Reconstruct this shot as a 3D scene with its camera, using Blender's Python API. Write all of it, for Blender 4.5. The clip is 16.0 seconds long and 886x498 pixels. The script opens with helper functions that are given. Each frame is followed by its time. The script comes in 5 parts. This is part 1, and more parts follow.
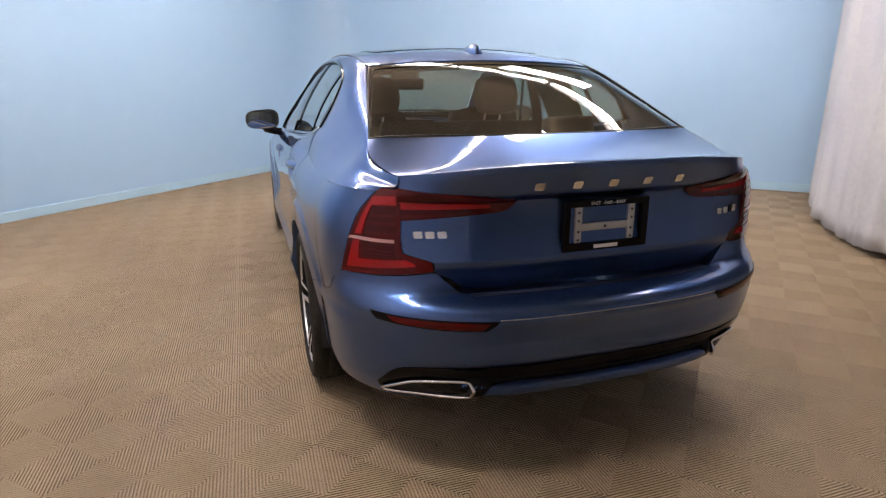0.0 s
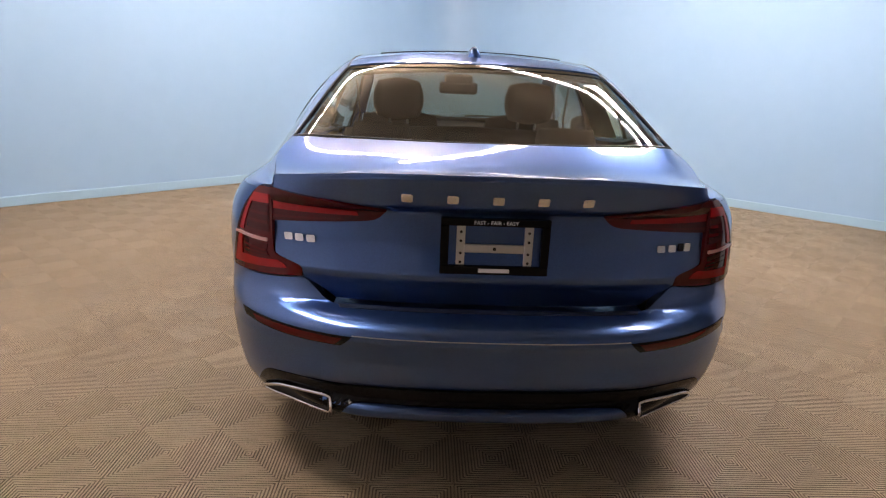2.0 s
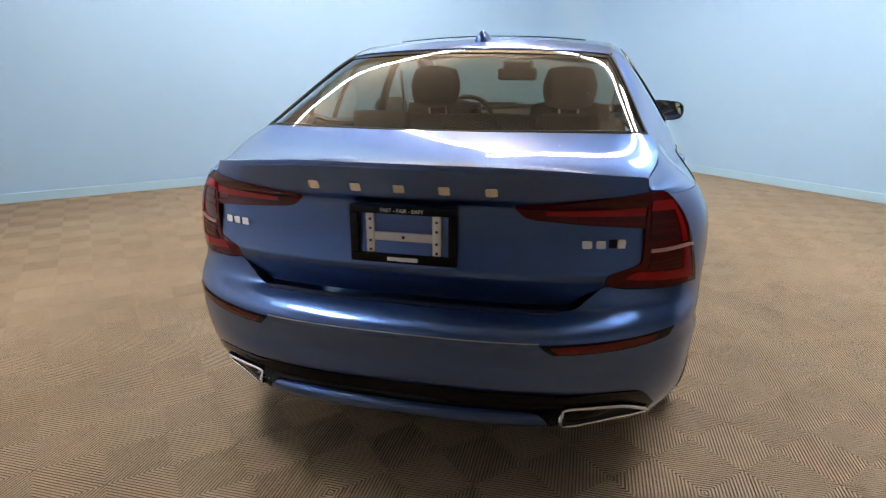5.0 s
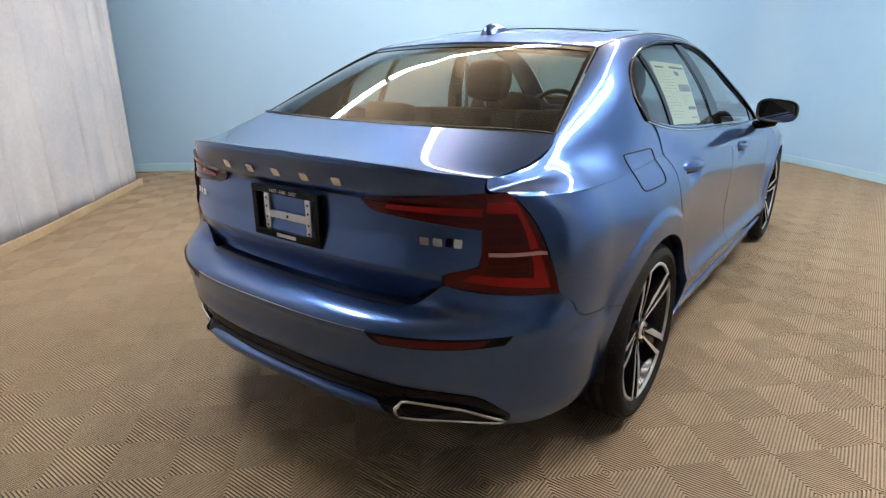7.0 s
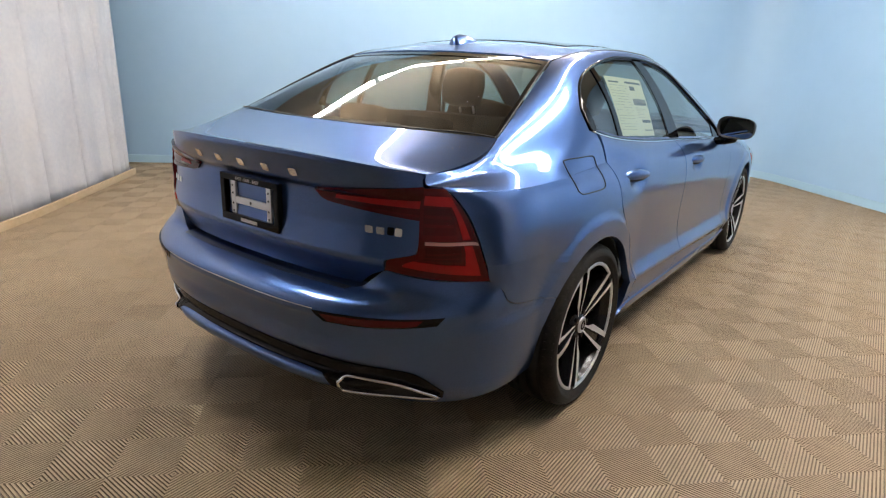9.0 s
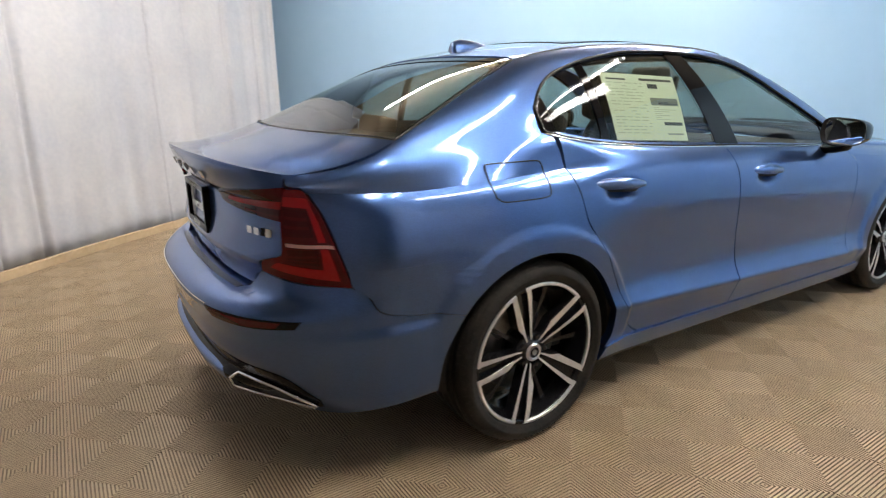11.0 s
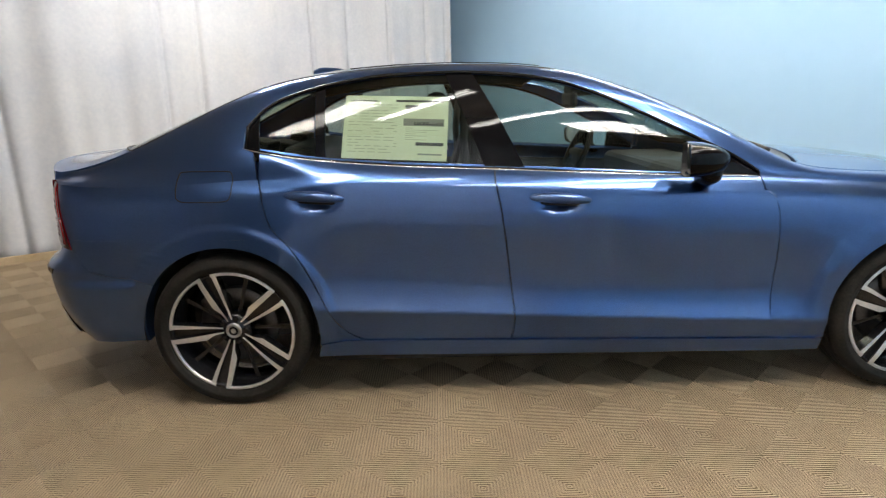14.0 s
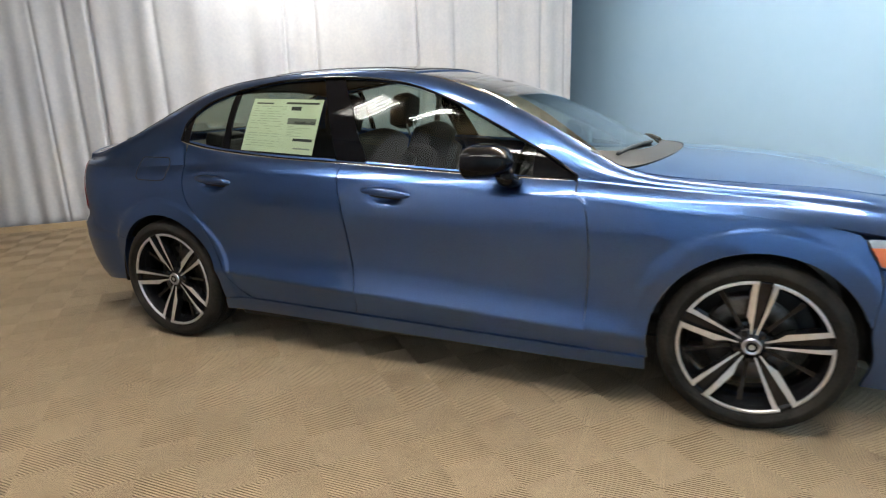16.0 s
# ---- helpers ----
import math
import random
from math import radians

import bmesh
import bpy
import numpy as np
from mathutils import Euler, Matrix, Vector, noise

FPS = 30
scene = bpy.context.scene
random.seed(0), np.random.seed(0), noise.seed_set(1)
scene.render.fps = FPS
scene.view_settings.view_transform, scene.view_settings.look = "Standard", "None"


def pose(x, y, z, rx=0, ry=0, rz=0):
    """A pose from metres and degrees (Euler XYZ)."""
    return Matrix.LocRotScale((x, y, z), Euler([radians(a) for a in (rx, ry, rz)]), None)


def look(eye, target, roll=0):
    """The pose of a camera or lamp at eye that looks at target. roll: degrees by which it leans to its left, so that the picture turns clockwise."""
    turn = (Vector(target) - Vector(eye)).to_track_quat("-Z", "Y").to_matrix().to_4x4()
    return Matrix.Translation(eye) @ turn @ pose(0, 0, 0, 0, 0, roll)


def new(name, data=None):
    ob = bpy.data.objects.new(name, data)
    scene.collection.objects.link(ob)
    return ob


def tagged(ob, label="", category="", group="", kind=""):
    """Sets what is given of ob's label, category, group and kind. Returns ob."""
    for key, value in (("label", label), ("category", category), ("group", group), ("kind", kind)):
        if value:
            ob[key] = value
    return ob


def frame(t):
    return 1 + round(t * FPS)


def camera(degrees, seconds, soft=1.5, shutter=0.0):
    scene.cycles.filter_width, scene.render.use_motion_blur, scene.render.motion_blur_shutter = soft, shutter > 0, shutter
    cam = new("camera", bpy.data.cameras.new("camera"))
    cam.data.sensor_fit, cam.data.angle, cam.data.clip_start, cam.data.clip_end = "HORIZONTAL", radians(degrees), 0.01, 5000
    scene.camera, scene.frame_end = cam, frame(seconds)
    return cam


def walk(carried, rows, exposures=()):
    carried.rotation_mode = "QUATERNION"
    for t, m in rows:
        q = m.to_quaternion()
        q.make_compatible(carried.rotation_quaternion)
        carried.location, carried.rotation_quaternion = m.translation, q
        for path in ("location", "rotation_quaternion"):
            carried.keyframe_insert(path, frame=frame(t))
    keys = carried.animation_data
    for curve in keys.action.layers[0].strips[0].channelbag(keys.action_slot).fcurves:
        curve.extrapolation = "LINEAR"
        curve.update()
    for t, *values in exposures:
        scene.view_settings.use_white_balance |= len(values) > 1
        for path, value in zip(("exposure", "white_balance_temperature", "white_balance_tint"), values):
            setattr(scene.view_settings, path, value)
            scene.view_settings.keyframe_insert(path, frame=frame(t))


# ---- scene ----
cam = camera(75.0, 16.0, 1.2, 0.5)
PATH = [
    (0, (-1.069, -2.458, 1.285), (-0.468, -0.636, 0.721), -0.2),
    (0.5, (-0.732, -2.494, 1.28), (-0.341, -0.618, 0.709), 0.7),
    (1, (-0.449, -2.518, 1.269), (-0.231, -0.612, 0.706), 2.2),
    (1.5, (-0.226, -2.537, 1.275), (-0.11, -0.621, 0.712), 2.8),
    (2, (-0.203, -2.49, 1.281), (-0.137, -0.568, 0.73), 2.2),
    (2.5, (-0.19, -2.49, 1.279), (-0.124, -0.567, 0.73), 1.6),
    (3, (-0.185, -2.507, 1.278), (-0.119, -0.588, 0.719), 1.4),
    (3.5, (-0.142, -2.545, 1.284), (-0.107, -0.626, 0.723), 1.3),
    (3.7, (-0.1, -2.554, 1.271), (-0.103, -0.641, 0.688), 1.0),
    (5.8, (0.945, -2.229, 1.314), (0.169, -0.489, 0.704), -0.3),
    (6, (1.049, -2.193, 1.326), (0.205, -0.495, 0.692), -0.6),
    (6.5, (1.29, -2.104, 1.295), (0.253, -0.503, 0.695), -0.7),
    (7, (1.43, -2.022, 1.292), (0.306, -0.487, 0.673), 0.0),
    (7.5, (1.573, -2.019, 1.296), (0.434, -0.485, 0.704), 1.5),
    (8, (1.638, -2.042, 1.294), (0.519, -0.486, 0.722), 2.2),
    (8.5, (1.647, -2.064, 1.298), (0.536, -0.506, 0.717), 2.8),
    (8.7, (1.652, -2.067, 1.298), (0.542, -0.512, 0.708), 2.6),
    (10.8, (2.143, -1.431, 1.268), (0.605, -0.283, 0.708), 0.6),
    (11, (2.268, -1.289, 1.239), (0.654, -0.237, 0.702), -0.5),
    (11.5, (2.449, -1.012, 1.226), (0.750, -0.107, 0.688), -1.4),
    (12, (2.609, -0.648, 1.204), (0.812, 0.069, 0.696), -1.0),
    (12.5, (2.794, -0.282, 1.19), (0.932, 0.254, 0.691), 0.6),
    (13, (2.912, 0.11, 1.213), (1.007, 0.474, 0.728), -0.4),
    (13.5, (3.05, 0.5, 1.222), (1.113, 0.69, 0.76), -1.4),
    (14, (3.177, 0.893, 1.249), (1.238, 0.897, 0.762), -1.4),
    (14.5, (3.212, 1.317, 1.265), (1.281, 1.118, 0.783), -1.5),
    (15, (3.236, 1.785, 1.255), (1.347, 1.342, 0.769), -0.4),
    (15.5, (3.182, 2.151, 1.291), (1.347, 1.542, 0.778), -1.5),
    (16, (3.138, 2.59, 1.279), (1.357, 1.84, 0.765), -1.9),
]
walk(cam, [(t, look(eye, target, roll)) for t, eye, target, roll in PATH],
     [(0, -0.05, 7200, 20), (1.5, 0.04, 7250, 21), (3.7, 0.07, 7250, 21), (5.8, 0.17, 6800, 9), (8.7, 0.23, 7000, 12), (10.8, 0.25, 7050, 11), (12.5, 0.25, 7050, 11), (13.5, 0.15, 7000, 8), (16, 0.17, 7000, 7)])


# ---- light ----
world = bpy.data.worlds.new("world")
scene.world = world
world.use_nodes = True
world.node_tree.nodes["Background"].inputs[0].default_value = (0.9, 0.95, 1.0, 1)
world.node_tree.nodes["Background"].inputs[1].default_value = 0.02
LAMP = 88.0


# ---- materials ----
def mat(name, color, rough=0.5, metal=0.0, **kw):
    m = bpy.data.materials.new(name)
    m.use_nodes = True
    b = m.node_tree.nodes["Principled BSDF"]
    b.inputs["Base Color"].default_value = (*color, 1)
    b.inputs["Roughness"].default_value = rough
    b.inputs["Metallic"].default_value = metal
    for key, value in kw.items():
        b.inputs[key.replace("_", " ")].default_value = value
    return m


def link(m, a, b):
    m.node_tree.links.new(a, b)


def node(m, kind, **kw):
    n = m.node_tree.nodes.new(kind)
    for key, value in kw.items():
        if key == "operation":
            n.operation = value
        elif key == "blend":
            n.blend_type = value
        elif key == "data":
            n.data_type = value
        else:
            n.inputs[key.replace("_", " ")].default_value = value
    return n


def math_node(m, op, a, b=None):
    n = node(m, "ShaderNodeMath", operation=op)
    for i, v in enumerate((a, b)):
        if v is None:
            continue
        if isinstance(v, (int, float)):
            n.inputs[i].default_value = v
        else:
            link(m, v, n.inputs[i])
    return n.outputs[0]


def vary(m, low, high, scale=3.0, detail=4.0, second=None, bump=0.0, bump_scale=200.0, rough=None, world_space=False):
    """Colour that wanders between two tones at two scales, with fine relief."""
    b = m.node_tree.nodes["Principled BSDF"]
    space = node(m, "ShaderNodeNewGeometry").outputs["Position"] if world_space else node(m, "ShaderNodeTexCoord").outputs["Object"]
    big = node(m, "ShaderNodeTexNoise", Scale=scale, Detail=detail)
    link(m, space, big.inputs["Vector"])
    small = node(m, "ShaderNodeTexNoise", Scale=second or scale * 9, Detail=3.0)
    link(m, space, small.inputs["Vector"])
    f = math_node(m, "ADD", math_node(m, "MULTIPLY", big.outputs[0], 0.65), math_node(m, "MULTIPLY", small.outputs[0], 0.35))
    ramp = node(m, "ShaderNodeValToRGB")
    ramp.color_ramp.elements[0].position, ramp.color_ramp.elements[1].position = 0.35, 0.65
    ramp.color_ramp.elements[0].color, ramp.color_ramp.elements[1].color = (*low, 1), (*high, 1)
    link(m, f, ramp.inputs[0])
    link(m, ramp.outputs[0], b.inputs["Base Color"])
    if rough:
        mr = node(m, "ShaderNodeMapRange")
        mr.inputs["To Min"].default_value, mr.inputs["To Max"].default_value = rough
        link(m, big.outputs[0], mr.inputs["Value"])
        link(m, mr.outputs[0], b.inputs["Roughness"])
    if bump:
        fine = node(m, "ShaderNodeTexNoise", Scale=bump_scale, Detail=2.0)
        link(m, space, fine.inputs["Vector"])
        bn = node(m, "ShaderNodeBump", Strength=bump, Distance=0.002)
        link(m, fine.outputs[0], bn.inputs["Height"])
        link(m, bn.outputs[0], b.inputs["Normal"])
    return m


def paint_blue():
    m = mat("metallic_blue_paint", (0.035, 0.11, 0.33), 0.28, 0.93, Coat_Weight=1.0, Coat_Roughness=0.012)
    b = m.node_tree.nodes["Principled BSDF"]
    b.inputs["Specular Tint"].default_value = (0.58, 0.66, 0.85, 1)
    tc = node(m, "ShaderNodeTexCoord")
    vo = node(m, "ShaderNodeTexVoronoi", Scale=900.0)
    link(m, tc.outputs["Object"], vo.inputs["Vector"])
    mix = node(m, "ShaderNodeMix", data="RGBA")
    mix.inputs[6].default_value, mix.inputs[7].default_value = (0.030, 0.070, 0.186, 1), (0.058, 0.126, 0.316, 1)
    link(m, vo.outputs["Color"], mix.inputs[0])
    link(m, mix.outputs[2], b.inputs["Base Color"])
    # faint orange peel in the clear coat
    peel = node(m, "ShaderNodeTexNoise", Scale=140.0, Detail=1.0)
    link(m, tc.outputs["Object"], peel.inputs["Vector"])
    bn = node(m, "ShaderNodeBump", Strength=0.02, Distance=0.002)
    link(m, peel.outputs[0], bn.inputs["Height"])
    link(m, bn.outputs[0], b.inputs["Coat Normal"])
    return m


def glass(name, tint, ior=1.5, fall=4.6):
    m = bpy.data.materials.new(name)
    m.use_nodes = True
    nt = m.node_tree
    nt.nodes.remove(nt.nodes["Principled BSDF"])
    tr, gl, mx, fr = node(m, "ShaderNodeBsdfTransparent"), node(m, "ShaderNodeBsdfGlossy"), node(m, "ShaderNodeMixShader"), node(m, "ShaderNodeLayerWeight")
    tr.inputs[0].default_value = (*tint, 1)
    gl.inputs["Roughness"].default_value = 0.01
    gl.inputs["Color"].default_value = (1, 1, 1, 1)
    fr.inputs["Blend"].default_value = 0.5
    boost = math_node(m, "ADD", math_node(m, "MULTIPLY", math_node(m, "POWER", fr.outputs["Facing"], fall), 0.92), ((ior - 1) / (ior + 1)) ** 2 * 1.25)
    link(m, boost, mx.inputs[0])
    link(m, tr.outputs[0], mx.inputs[1])
    link(m, gl.outputs[0], mx.inputs[2])
    link(m, mx.outputs[0], nt.nodes["Material Output"].inputs[0])
    return m


TILE, TX, TY = 0.288, 1.503, 0.725


def floor_material():
    m = mat("ribbed_tan_plastic_tile", (0.3, 0.24, 0.17), 0.55)
    b = m.node_tree.nodes["Principled BSDF"]
    geo = node(m, "ShaderNodeNewGeometry")
    noise_a = node(m, "ShaderNodeTexNoise", Scale=0.9, Detail=5.0)
    noise_b = node(m, "ShaderNodeTexNoise", Scale=14.0, Detail=4.0)
    link(m, geo.outputs["Position"], noise_a.inputs["Vector"])
    link(m, geo.outputs["Position"], noise_b.inputs["Vector"])
    f = math_node(m, "ADD", math_node(m, "MULTIPLY", noise_a.outputs[0], 0.6), math_node(m, "MULTIPLY", noise_b.outputs[0], 0.4))
    ramp = node(m, "ShaderNodeValToRGB")
    ramp.color_ramp.elements[0].position, ramp.color_ramp.elements[1].position = 0.33, 0.66
    ramp.color_ramp.elements[0].color, ramp.color_ramp.elements[1].color = (0.345, 0.253, 0.157, 1), (0.485, 0.365, 0.235, 1)
    link(m, f, ramp.inputs[0])
    link(m, ramp.outputs[0], b.inputs["Base Color"])
    fine = node(m, "ShaderNodeTexNoise", Scale=400.0, Detail=2.0)
    link(m, geo.outputs["Position"], fine.inputs["Vector"])
    bn = node(m, "ShaderNodeBump", Strength=0.15, Distance=0.001)
    link(m, fine.outputs[0], bn.inputs["Height"])
    link(m, bn.outputs[0], b.inputs["Normal"])
    mr = node(m, "ShaderNodeMapRange")
    mr.inputs["To Min"].default_value, mr.inputs["To Max"].default_value = 0.42, 0.7
    link(m, noise_b.outputs[0], mr.inputs["Value"])
    link(m, mr.outputs[0], b.inputs["Roughness"])
    return m


BLUE = paint_blue()
# Shade between the ribs is put into this darker groove colour.
GROOVE = vary(mat("shaded_tile_groove", (0.11, 0.08, 0.05), 0.8), (0.155, 0.115, 0.074), (0.225, 0.168, 0.109), 5.0, second=40, world_space=True)
GLOSS_BLACK = mat("gloss_black", (0.004, 0.004, 0.005), 0.05, IOR=1.25)
BLACK = vary(mat("textured_black_plastic", (0.015, 0.015, 0.016), 0.5), (0.011, 0.011, 0.012), (0.022, 0.022, 0.023), 12, bump=0.15, bump_scale=900)
UNDER = vary(mat("underbody_black", (0.01, 0.01, 0.01), 0.8), (0.007, 0.007, 0.007), (0.014, 0.013, 0.012), 6)
CHROME = mat("chrome", (0.82, 0.82, 0.84), 0.07, 1.0)
SATIN = mat("satin_aluminium", (0.62, 0.62, 0.63), 0.3, 1.0)
RIM_FACE = vary(mat("machined_alloy", (0.8, 0.8, 0.82), 0.3, 0.85), (0.66, 0.67, 0.69), (0.80, 0.81, 0.83), 30, rough=(0.26, 0.4))
RIM_DARK = mat("gloss_black_alloy", (0.012, 0.012, 0.014), 0.15, 0.2)
RUBBER = vary(mat("tyre_rubber", (0.012, 0.012, 0.012), 0.66, IOR=1.25), (0.008, 0.0075, 0.007), (0.028, 0.024, 0.020), 11, bump=0.3, bump_scale=350, rough=(0.45, 0.75))
IRON = vary(mat("brake_iron", (0.22, 0.21, 0.2), 0.4, 0.9), (0.09, 0.085, 0.08), (0.17, 0.16, 0.155), 20)
GLASS_REAR = glass("tinted_rear_glass", (0.52, 0.55, 0.47), 1.44, 4.2)
GLASS_FRONT = glass("windscreen_glass", (0.56, 0.62, 0.56), 1.5, 3.4)
GLASS_SIDE = glass("green_tinted_glass", (0.50, 0.58, 0.55), 1.4)
LENS_RED = mat("red_lamp_lens", (0.085, 0.002, 0.003), 0.06, IOR=1.4)
LENS_DARK = mat("dark_red_lamp_lens", (0.06, 0.0015, 0.0025), 0.05, IOR=1.4)
LENS_BRIGHT = mat("bright_red_light_guide", (0.30, 0.007, 0.008), 0.1, IOR=1.4)
LENS_CLEAR = mat("pale_pink_clear_strip", (0.6, 0.3, 0.3), 0.1, Coat_Weight=1.0)
LENS_ORANGE = mat("orange_side_marker", (0.55, 0.12, 0.03), 0.1, Coat_Weight=1.0)
LENS_WHITE = mat("headlamp_lens", (0.25, 0.27, 0.3), 0.05, 0.3, Coat_Weight=1.0)
LEATHER = vary(mat("charcoal_leather", (0.012, 0.010, 0.009), 0.6, IOR=1.3), (0.007, 0.006, 0.005), (0.016, 0.013, 0.011), 8, bump=0.25, bump_scale=260)
TRIM_DARK = vary(mat("dark_cabin_trim", (0.02, 0.02, 0.02), 0.6), (0.014, 0.014, 0.014), (0.026, 0.026, 0.026), 10, bump=0.1)
HEADLINER = vary(mat("charcoal_headliner", (0.05, 0.048, 0.045), 0.9), (0.02, 0.019, 0.018), (0.032, 0.03, 0.028), 20)
SCUFF = vary(mat("dotted_navy_film", (0.012, 0.016, 0.035), 0.32), (0.008, 0.012, 0.028), (0.022, 0.03, 0.06), 60, second=240, bump=0.5, bump_scale=260)
PAPER = vary(mat("pale_yellow_paper", (0.75, 0.77, 0.55), 0.6), (0.72, 0.74, 0.52), (0.78, 0.80, 0.59), 9)
INK = mat("black_print", (0.03, 0.03, 0.03), 0.6)
WHITE_PRINT = mat("white_print", (0.8, 0.8, 0.8), 0.5)
WALL_BLUE = vary(mat("sky_blue_wall_paint", (0.38, 0.60, 0.83), 0.42), (0.37, 0.59, 0.82), (0.395, 0.615, 0.845), 0.7, second=6.0, bump=0.12, bump_scale=160, rough=(0.36, 0.5), world_space=True)
WALL_DARK = vary(mat("dark_grey_wall_paint", (0.06, 0.06, 0.065), 0.6), (0.24, 0.24, 0.25), (0.28, 0.28, 0.29), 0.8, second=7.0, bump=0.1, bump_scale=160, world_space=True)
BASE_BLUE = vary(mat("sky_blue_baseboard_paint", (0.42, 0.65, 0.82), 0.35), (0.40, 0.63, 0.80), (0.44, 0.67, 0.84), 3.0)
CEILING = vary(mat("tan_ceiling_board", (0.44, 0.33, 0.21), 0.85), (0.50, 0.385, 0.255), (0.58, 0.45, 0.31), 1.2, second=16, bump=0.2)
CURTAIN = vary(mat("white_curtain_cloth", (0.62, 0.63, 0.67), 0.85), (0.49, 0.51, 0.565), (0.61, 0.615, 0.64), 1.5, second=30, bump=0.2, bump_scale=700)
TAN_BOARD = vary(mat("tan_board", (0.5, 0.38, 0.24), 0.6), (0.44, 0.33, 0.2), (0.56, 0.43, 0.28), 4)
WHITE_METAL = mat("white_fixture_enamel", (0.75, 0.75, 0.73), 0.4)
FLOOR = floor_material()
TUBE = bpy.data.materials.new("glowing_tube")
TUBE.use_nodes = True
_b = TUBE.node_tree.nodes["Principled BSDF"]
_b.inputs["Base Color"].default_value = (0.8, 0.8, 0.8, 1)
_b.inputs["Emission Color"].default_value = (0.985, 0.97, 0.975, 1)
_b.inputs["Emission Strength"].default_value = LAMP


# Tubes at a share of the lamp strength, to balance the room's light.
def tube_glow(name, share):
    m = TUBE.copy()
    m.name = name
    m.node_tree.nodes["Principled BSDF"].inputs["Emission Strength"].default_value = LAMP * share
    return m


TUBE_BRIGHT, TUBE_MID, TUBE_DIM, TUBE_FAINT = tube_glow("glowing_bright_tube", 1.15), tube_glow("glowing_mid_tube", 0.72), tube_glow("glowing_dim_tube", 0.5), tube_glow("glowing_faint_tube", 0.36)


# ---- mesh helpers ----
def mesh_object(name, verts, faces, material, parent=None, label="", smooth=True, slots=None):
    me = bpy.data.meshes.new(name)
    me.from_pydata([tuple(map(float, v)) for v in verts], [], [tuple(map(int, f)) for f in faces])
    for one in (material if isinstance(material, (list, tuple)) else [material]):
        me.materials.append(one)
    if smooth:
        me.polygons.foreach_set("use_smooth", [True] * len(me.polygons))
    if slots is not None:
        me.polygons.foreach_set("material_index", slots)
    me.update()
    ob = new(name, me)
    if parent is not None:
        ob.parent = parent
    if label:
        tagged(ob, label)
    return ob


def part(name, bm, material, parent=None, label="", smooth=False):
    me = bpy.data.meshes.new(name)
    bmesh.ops.recalc_face_normals(bm, faces=bm.faces)
    bm.to_mesh(me)
    bm.free()
    me.materials.append(material)
    if smooth:
        me.polygons.foreach_set("use_smooth", [True] * len(me.polygons))
    ob = new(name, me)
    if parent is not None:
        ob.parent = parent
    if label:
        tagged(ob, label)
    return ob


def thing(name, label, category, at=(0, 0, 0), group="", kind=""):
    ob = new(name)
    ob.location = at
    return tagged(ob, label, category, group, kind)


def group(name, label=""):
    """A part of the car that is made of further parts."""
    ob = new(name)
    ob.parent = car
    return tagged(ob, label)


def box(bm, lo, hi, bevel=0.0, m=None, segments=2):
    made = bmesh.ops.create_cube(bm, size=1.0)["verts"]
    c = [(a + b) / 2 for a, b in zip(lo, hi)]
    s = [b - a for a, b in zip(lo, hi)]
    for v in made:
        v.co = Vector((c[0] + v.co.x * s[0], c[1] + v.co.y * s[1], c[2] + v.co.z * s[2]))
    if bevel:
        edges = list({e for v in made for e in v.link_edges})
        out = bmesh.ops.bevel(bm, geom=edges, offset=bevel, segments=segments, profile=0.5, affect="EDGES")
        made = list({v for f in out["faces"] for v in f.verts} | {v for v in made if v.is_valid})
    if m is not None:
        bmesh.ops.transform(bm, matrix=m, verts=[v for v in made if v.is_valid])
    return bm


def revolve(profile, steps=64, arc=2 * math.pi):
    """Verts and faces of a profile of (x, r) turned about the x axis."""
    verts, faces = [], []
    n, closed = len(profile), abs(arc - 2 * math.pi) < 1e-6
    for i in range(steps if closed else steps + 1):
        a = arc * i / steps
        for x, r in profile:
            verts.append((x, r * math.cos(a), r * math.sin(a)))
    for i in range(steps):
        j = (i + 1) % steps if closed else i + 1
        for k in range(n - 1):
            faces.append((i * n + k, j * n + k, j * n + k + 1, i * n + k + 1))
    return verts, faces


def tube(points, r, sides=8, closed=False, squash=1.0):
    """Verts and faces of a round bar along points."""
    pts = [Vector(p) for p in points]
    n = len(pts)
    verts, faces = [], []
    prev = None
    for i, p in enumerate(pts):
        a = pts[(i - 1) % n] if closed or i else pts[0]
        b = pts[(i + 1) % n] if closed or i < n - 1 else pts[-1]
        d = (b - a).normalized()
        up = Vector((0, 0, 1)) if abs(d.z) < 0.9 else Vector((1, 0, 0))
        if prev is not None:
            up = prev
        side = d.cross(up).normalized()
        up = side.cross(d).normalized()
        prev = up
        rr = r[i] if isinstance(r, (list, tuple)) else r
        for k in range(sides):
            t = 2 * math.pi * k / sides
            verts.append(p + side * math.cos(t) * rr + up * math.sin(t) * rr * squash)
    m = n if closed else n - 1
    for i in range(m):
        j = (i + 1) % n
        for k in range(sides):
            l = (k + 1) % sides
            faces.append((i * sides + k, i * sides + l, j * sides + l, j * sides + k))
    if not closed:
        faces.append(tuple(range(sides))[::-1])
        faces.append(tuple((n - 1) * sides + k for k in range(sides)))
    return verts, faces


